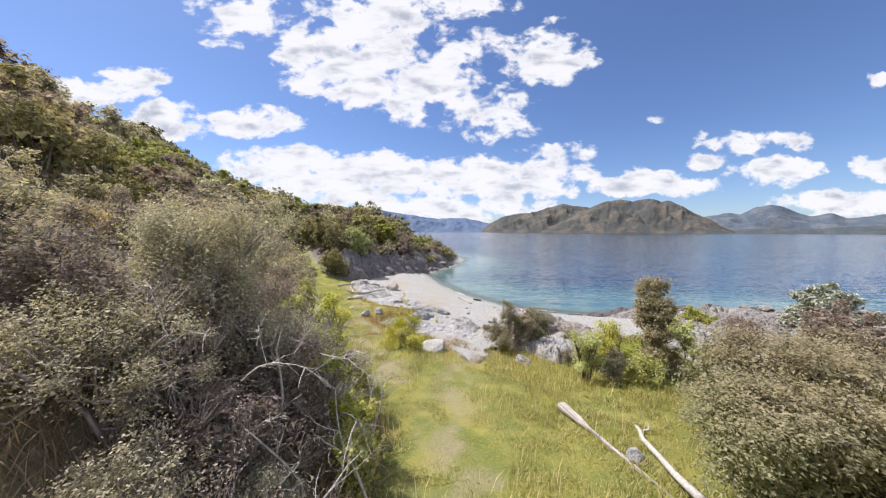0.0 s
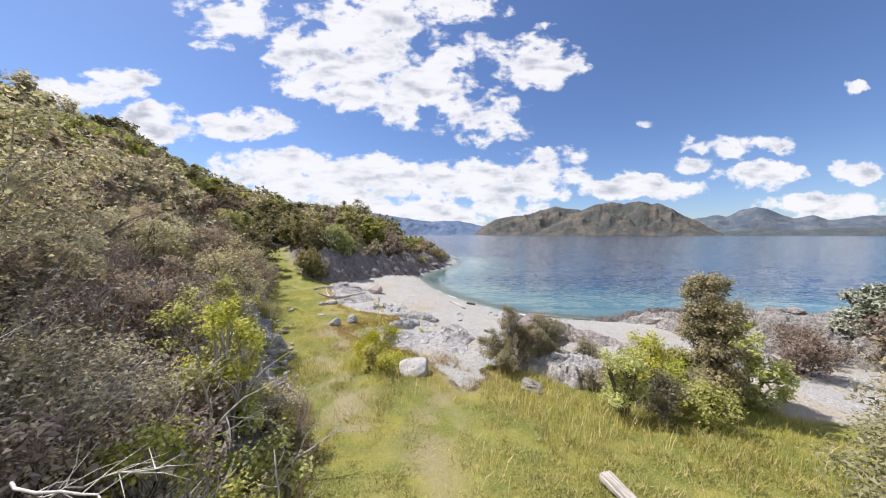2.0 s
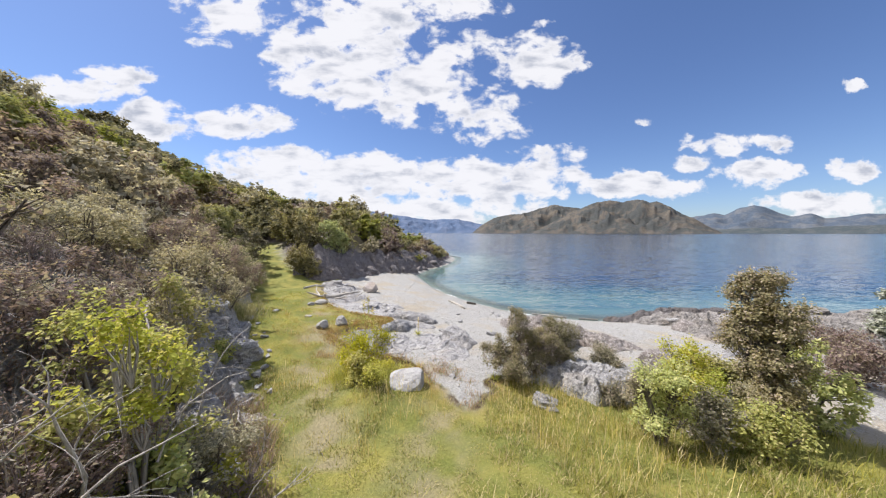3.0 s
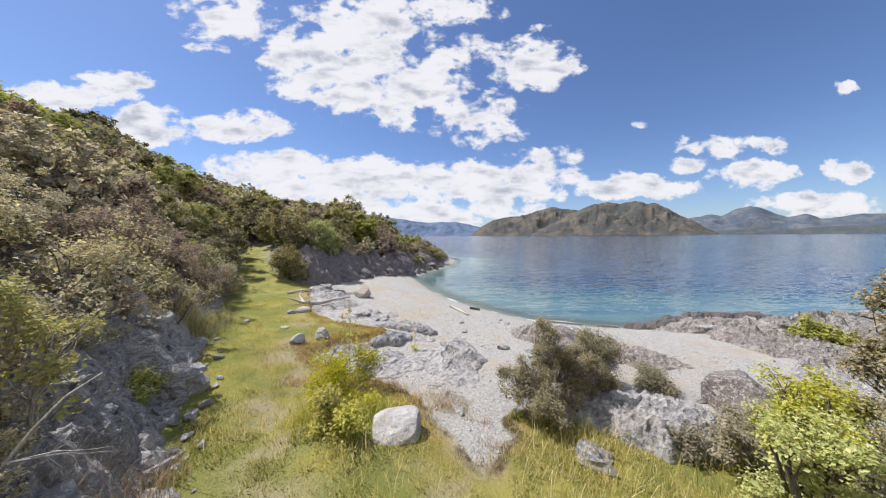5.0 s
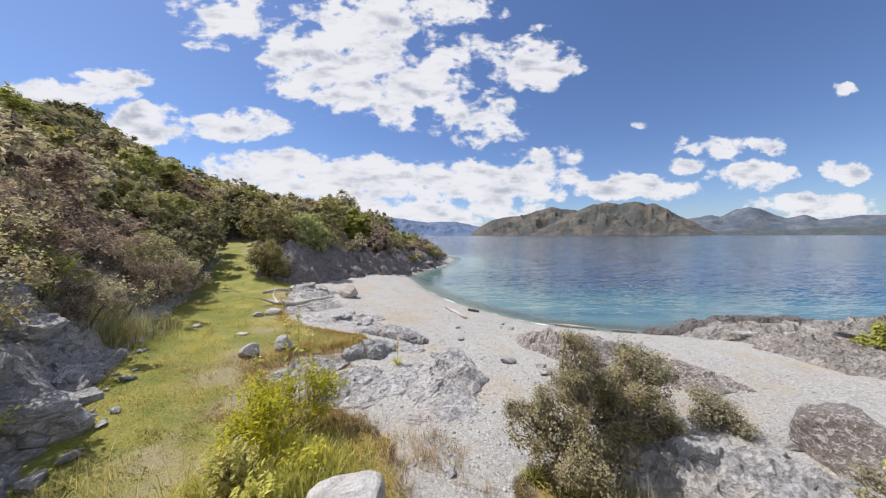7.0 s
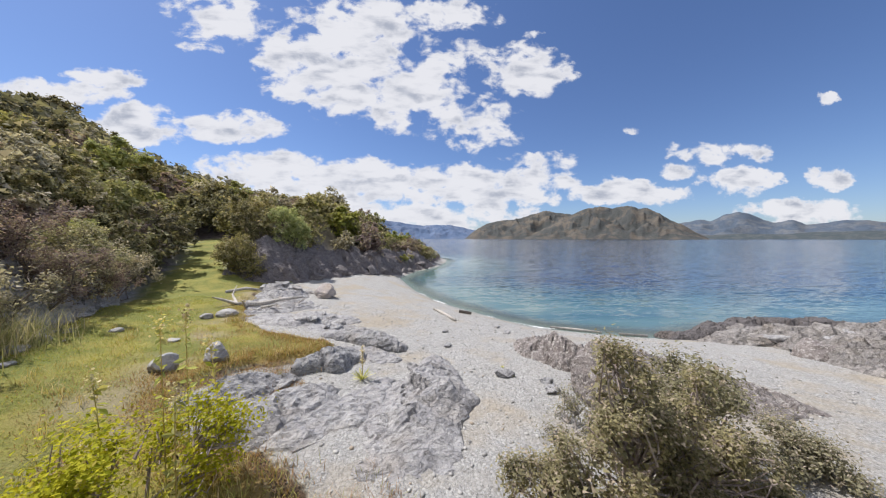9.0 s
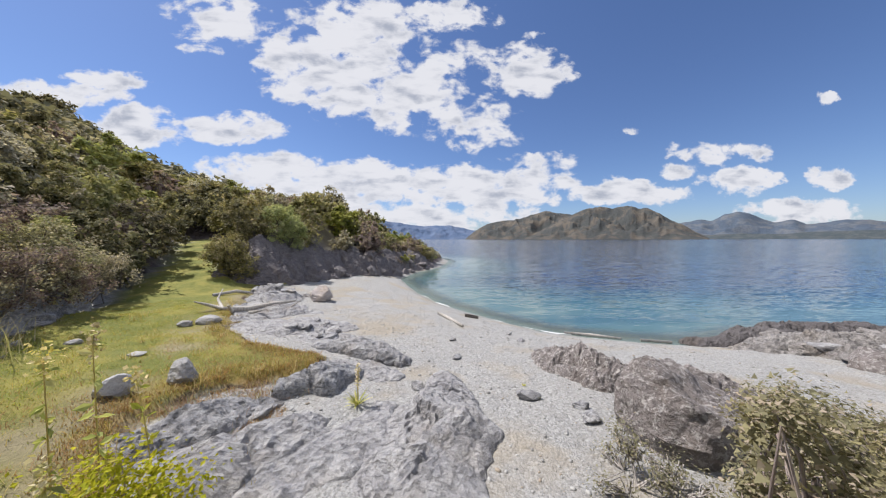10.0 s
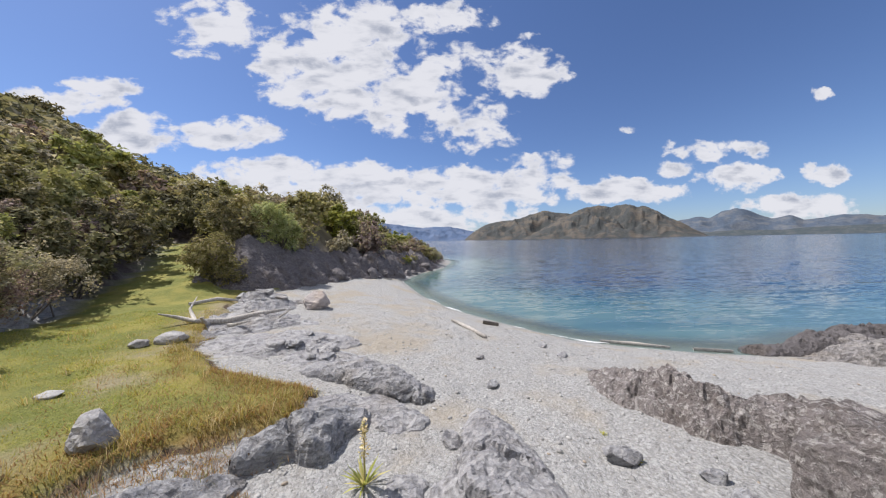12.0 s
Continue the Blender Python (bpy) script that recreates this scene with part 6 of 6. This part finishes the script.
# ---- dead branches on the bank ----
def dead_branch(at, way, length, seed, label, sides=9, thick=0.02, arch=0.0):
    """A bare grey branch with side branches and twigs."""
    rng = np.random.default_rng(seed)
    way = np.array(way, float) / np.linalg.norm(way)

    def limb(start, heading, ln, r, order):
        k = 6
        p, h, path = np.array(start, float), np.array(heading, float), []
        for s in range(k + 1):
            path.append((*p, r * (1 - 0.75 * s / k)))
            h = h + rng.normal(0, 0.16 + 0.06 * order, 3) - np.array([0, 0, arch * (0.3 + s / k)])
            h /= np.linalg.norm(h)
            if s < k:
                p = p + h * ln / k
        out = [path]
        if order < 3:
            for _ in range((sides, 4, 2)[order]):
                s = rng.integers(1, k)
                side = h + rng.normal(0, 0.8, 3)
                side /= np.linalg.norm(side)
                out += limb(path[s][:3], side, ln * rng.uniform(0.3, 0.55), path[s][3] * 0.6, order + 1)
        return out

    v, f = tubes(limb((0, 0, 0), way, length, thick, 0), 4)
    ob = new("dead_branch", mesh_of("dead_branch", v, f, TWIG, True))
    ob.matrix_basis = Matrix.Translation(at)
    return tagged(ob, label, "branch", "dead branches")


for k, (x, y, up, way, ln) in enumerate([(-0.72, 4.85, 0.35, (-0.55, 0.45, 1.0), 1.35), (-1.0, 5.5, 0.3, (0.15, 0.3, 1), 1.2), (-1.25, 4.5, 0.5, (-0.3, 0.2, 1), 1.2), (-1.3, 3.9, 0.5, (0.3, 0.6, 0.8), 1.1),
                                          (-1.75, 5.0, 0.7, (0.2, 0.1, 1), 1.1), (-1.2, 6.4, 0.3, (0.4, 0.2, 0.8), 0.9), (-1.9, 8.3, 0.3, (0.5, -0.1, 0.7), 0.8), (-2.0, 6.9, 0.8, (0.3, 0, 1), 1.2), (-1.6, 7.4, 0.4, (0.5, 0.3, 0.7), 0.9)]):
    dead_branch((x, y, ground_z(x, y) + up - 0.35), way, ln, 900 + k, "bare grey dead branch on the bank", 4)

rng = np.random.default_rng(55)
for k in range(9):
    y = rng.uniform(5.5, 8.6)
    x = -1.0 - 0.9 * rng.random() - (0.25 * (y - 5.5) if y > 5.5 else 0)
    z = ground_z(x, y) + rng.uniform(0.15, 0.75)
    dead_branch((x, y, z), (rng.uniform(0.1, 0.9), rng.uniform(-0.5, 0.6), rng.uniform(0.5, 1.0)), rng.uniform(0.9, 1.5), 950 + k, "bare arching dead branch hanging from the bank", 3, rng.uniform(0.011, 0.02), 0.16)

BOUGHS = [((-2.45, 4.61, 3.77), (-2.83, 4.61, 4.18), 0.18, 0.010), ((-2.69, 4.61, 3.58), (-2.11, 4.61, 3.86), 0.1, 0.009), ((-2.61, 4.56, 3.7), (-2.24, 4.56, 3.24), 0.04, 0.009), ((-1.91, 4.71, 3.33), (-1.07, 4.71, 3.18), 0.24, 0.010), ((-3.01, 4.76, 3.27), (-1.99, 4.76, 3.31), 0.02, 0.009), ((-1.86, 4.81, 3.62), (-1.73, 4.81, 3.89), 0.02, 0.006), ((-2.14, 4.71, 2.87), (-2.41, 4.71, 3.26), 0.05, 0.007), ((-1.64, 5.11, 3.44), (-1.41, 5.11, 3.96), 0.05, 0.006), ((-1.38, 5.21, 3.4), (-0.71, 5.21, 3.11), 0.1, 0.008), ((-1.79, 4.51, 2.88), (-1.4, 4.51, 3.09), 0.08, 0.007), ((-1.61, 5.31, 3.05), (-0.84, 5.31, 3.39), 0.08, 0.007), ((-3.32, 4.81, 3.89), (-2.8, 4.81, 4.03), 0.07, 0.007)]


def bough(a, b, rise, seed, thick):
    """A bare pale bough that arches from a to b, with short side twigs."""
    rng = np.random.default_rng(seed)
    a, b = np.array(a), np.array(b)
    k = np.linspace(0, 1, 12)[:, None]
    line = a + (b - a) * k + np.array([0, 0, 4 * rise]) * k * (1 - k) + np.cumsum(rng.normal(0, 0.012, (12, 3)), 0)
    thick = thick * 0.75
    paths = [[(*p - a, thick * (1 - 0.7 * i / 11)) for i, p in enumerate(line)]]
    ln = np.linalg.norm(b - a)
    for _ in range(15):
        i = rng.integers(2, 11)
        way = (line[i] - line[i - 1]) / np.linalg.norm(line[i] - line[i - 1]) + rng.normal(0, 0.8, 3)
        way *= ln * rng.uniform(0.10, 0.42) / np.linalg.norm(way)
        p = line[i] - a
        paths.append([(*p, thick * 0.45), (*(p + way * 0.5 + rng.normal(0, 0.01, 3)), thick * 0.3), (*(p + way), thick * 0.12)])
    ob = new("dead_branch", mesh_of("dead_branch", *tubes(paths, 5), TWIG_PALE, True))
    ob.matrix_basis = Matrix.Translation(a)
    return tagged(ob, "pale bare branch arching out of the thicket on the bank", "branch", "dead branches")


for k, (a, b, rise, thick) in enumerate(BOUGHS):
    bough(a, b, rise, 970 + k, thick)

# saplings and sprigs along the bank
for k, (x, y, w, h) in enumerate([(-1.35, 5.85, 0.5, 1.1), (-1.15, 5.6, 0.7, 0.7), (-1.3, 6.2, 0.8, 0.8), (-1.8, 6.45, 0.6, 1.1), (-1.5, 6.95, 0.7, 0.9), (-2.4, 7.3, 0.8, 1.2), (-2.1, 7.5, 0.6, 1.0), (-2.35, 7.9, 0.8, 1.9), (-1.0, 5.1, 0.6, 0.9), (-4.1, 10.9, 0.7, 0.5), (-1.75, 7.9, 0.5, 0.6), (-6.4, 13.5, 1.2, 1.5), (-0.9, 4.2, 0.5, 0.6)]):
    own("sapling", "young yellow-green leafy sapling on the bank", (x, y), 500 + k, w, h, 5, 130, 12, 0.04, LEAF_YELLOW, "saplings on the bank", slim=0.65, open_air=0.6)

# taller saplings that lean out of the bank, leafy at the top
CROWNS = ((0.0, 0.0, 0.95, 0.22), (0.14, 0.1, 0.80, 0.2), (-0.16, 0.02, 0.88, 0.18), (0.2, -0.12, 0.62, 0.2), (-0.1, -0.16, 0.70, 0.17), (0.05, 0.2, 0.52, 0.18), (0.25, 0.05, 0.42, 0.15))
for k, (x, y, h, leaf) in enumerate([(-2.05, 7.3, 1.9, 0.034), (-1.55, 5.95, 1.25, 0.026), (-2.7, 7.7, 1.5, 0.036), (-3.5, 9.3, 1.7, 0.04)]):
    spots = tuple((a * (1 + 0.3 * k % 2), b, c * h, r * (0.7 if k < 2 else 0.95)) for a, b, c, r in CROWNS)
    own("sapling", "tall yellow-green leafy sapling leaning out of the bank", (x, y), 520 + k, 0.7, h, 7, 170, 9, leaf, LEAF_YELLOW, "saplings on the bank", slim=0.7, open_air=0.6, inner=0.1, spots=spots, wood=TWIG, tuft=6)


# ---- weeds ----
def weed_stalk(at, tall, seed):
    rng = np.random.default_rng(seed)
    ob = thing("weed_stalk", "thin tall weed stalk with pale flower heads", "weed", "weed stalks")
    bend = rng.normal(0, 0.05, 2)
    path = [(bend[0] * s * s, bend[1] * s * s, tall * s, 0.006 * (1 - 0.5 * s)) for s in np.linspace(0, 1, 6)]
    part("stem", mesh_of("stem", *tubes([path], 5), GRASS_DRY, True), ob)
    s = rng.uniform(0.1, 1.0, 46)
    pts = np.stack([bend[0] * s * s, bend[1] * s * s, tall * s], 1)
    v, f = leaves(pts, np.stack([np.cos(s * 60), np.sin(s * 60), np.full(46, 0.2)], 1), 0.07, rng, 0.5)
    tagged(part("leaf", mesh_of("leaf", v, f, LEAF_YELLOW), ob), kind="stuff")
    pts = np.array([[bend[0], bend[1], tall]]) + rng.normal(0, 0.025, (60, 3)) * (1, 1, 2.2)
    v, f = leaves(pts, rng.normal(0, 1, (60, 3)), 0.025, rng, 0.9)
    tagged(part("flower", mesh_of("flower", v, f, GRASS_DRY), ob, "pale flower head"), kind="stuff")
    ob.matrix_basis = Matrix.Translation((at[0], at[1], ground_z(*at) - 0.02))


for k, (x, y, h) in enumerate([(-1.33, 11.9, 1.45), (-1.29, 12.1, 1.5), (-1.15, 12.3, 1.2), (-1.0, 11.6, 1.0), (-1.6, 11.7, 1.1)]):
    weed_stalk((x, y), h, 700 + k)


def rosette(at, tall, seed, label, spike=True, mat=LEAF_YELLOW):
    """A tuft of long narrow leaves with a seed spike."""
    rng = np.random.default_rng(seed)
    ob = thing("spiky_plant", label, "plant", "plants on the gravel")
    n = 34
    a = rng.uniform(0, 6.28, n)
    up = rng.uniform(0.15, 1.6, n)
    w = np.stack([np.cos(a), np.sin(a), up], 1)
    w /= np.linalg.norm(w, axis=1, keepdims=True)
    ln = tall * rng.uniform(0.28, 0.5, n)
    side = np.cross(w, (0, 0, 1.0))
    side /= np.linalg.norm(side, axis=1, keepdims=True)
    mid, tip = w * (ln * 0.55)[:, None], w * ln[:, None] - np.array([0, 0, 0.12]) * (ln * (1.6 - up))[:, None].clip(0, 1)
    wd = 0.009 * tall / 0.5
    v = np.stack([-side * wd * 0.6, side * wd * 0.6, mid + side * wd, mid - side * wd, tip], 1).reshape(-1, 3)
    i = np.arange(n)[:, None] * 5
    part("leaf", mesh_of("leaf", v, np.concatenate([i + [[0, 1, 2]], i + [[0, 2, 3]], i + [[3, 2, 4]]]), mat), ob)
    if spike:
        part("stem", mesh_of("stem", *tubes([[(0, 0, 0, 0.008), (0.01, 0, tall * 0.6, 0.006), (0.015, 0, tall, 0.004)]], 5), GRASS_DRY, True), ob)
        z = rng.uniform(tall * 0.4, tall, 120)
        pts = np.stack([rng.normal(0.01, 0.014, 120), rng.normal(0, 0.014, 120), z], 1)
        part("seed_spike", mesh_of("seed_spike", *leaves(pts, np.tile([0, 0, 1.0], (120, 1)), 0.03, rng, 0.5), GRASS_DRY), ob)
    ob.matrix_basis = Matrix.Translation((at[0], at[1], ground_z(*at) - 0.01))


rosette((-0.13, 14.0), 0.55, 1, "pale spiky yellow-green plant growing from the gravel")
rosette((2.4, 14.15), 0.2, 2, "small green plant beside a stone", False)
rosette((2.35, 14.6), 0.15, 3, "small yellow-green plant on the gravel", False)
rosette((-0.75, 13.6), 0.22, 4, "small green plant between the rocks", False)
rosette((1.65, 11.0), 0.45, 5, "pale yellow-green plant beside the shrub", False)
rosette((4.6, 12.2), 0.25, 6, "small yellow plant on the gravel", False)


# ---- loose stones ----
def pebbles():
    """Loose pebbles over the beach and the path."""
    rng = np.random.default_rng(14)
    n = 9500
    x, y = rng.uniform(-5, 8, n), 9.2 + 11 * rng.random(n) ** 1.5
    z, grass, rock_share, worn, d, u, _, _ = land(x, y)
    ok = (grass < 0.3) & (d > 0.1) & (rock_share < 0.3)
    x, y, z = x[ok], y[ok], z[ok]
    k = len(x)
    v0, f0 = BALLS[1]
    size = 0.006 + 0.022 * rng.random(k) ** 4
    spin = rng.uniform(0, 6.28, k)
    st = np.stack([1 + 0.5 * rng.random(k), 0.8 + 0.3 * rng.random(k), 0.45 + 0.25 * rng.random(k)], 1) * size[:, None]
    p = v0[None] * st[:, None] * (1 + 0.25 * (rng.random((k, len(v0), 1)) - 0.5))
    c, s = np.cos(spin)[:, None], np.sin(spin)[:, None]
    p = np.stack([p[..., 0] * c - p[..., 1] * s + x[:, None], p[..., 0] * s + p[..., 1] * c + y[:, None], p[..., 2] + (z + size * 0.2)[:, None]], -1)
    f = (f0[None] + (np.arange(k) * len(v0))[:, None, None]).reshape(-1, 3)
    tagged(new("pebbles", mesh_of("pebbles", p.reshape(-1, 3), f, PEBBLE, True)), "loose grey and white pebbles on the beach", "pebbles", kind="stuff")


def make_pebble():
    m, n = surface("pebble")
    rnd = n.add("ShaderNodeNewGeometry").outputs["Random Per Island"]
    c = n.mix(rnd, (0.24, 0.235, 0.225), (0.44, 0.435, 0.42))
    c = n.mix(n.step(n.math("FRACT", n.math("MULTIPLY", rnd, 9.7)), 0.90, 0.92), c, (0.33, 0.28, 0.22))
    finish(n, c, 0.8)
    return m


PEBBLE = make_pebble()
pebbles()
rng = np.random.default_rng(31)
for k in range(26):
    x, y = rng.uniform(-1.5, 5.5), rng.uniform(10.8, 18.0)
    if land([x], [y])[1][0] > 0.3:
        continue
    s = rng.uniform(0.10, 0.26)
    rock((x, y), (s * 1.4, s, s * 0.6), 600 + k, "loose grey stone on the gravel", ROCK if k % 2 else ROCK_PALE, rng.uniform(0, 180), (0, 0), 3, "loose stones", 0.3, "stone", "stone")
rock((2.62, 5.75), (0.34, 0.28, 0.26), 640, "pale stone in the grass beside the driftwood", ROCK_PALE, 20, (0, 0), 3, "rocks in the grass", 0.25, "stone", "stone")
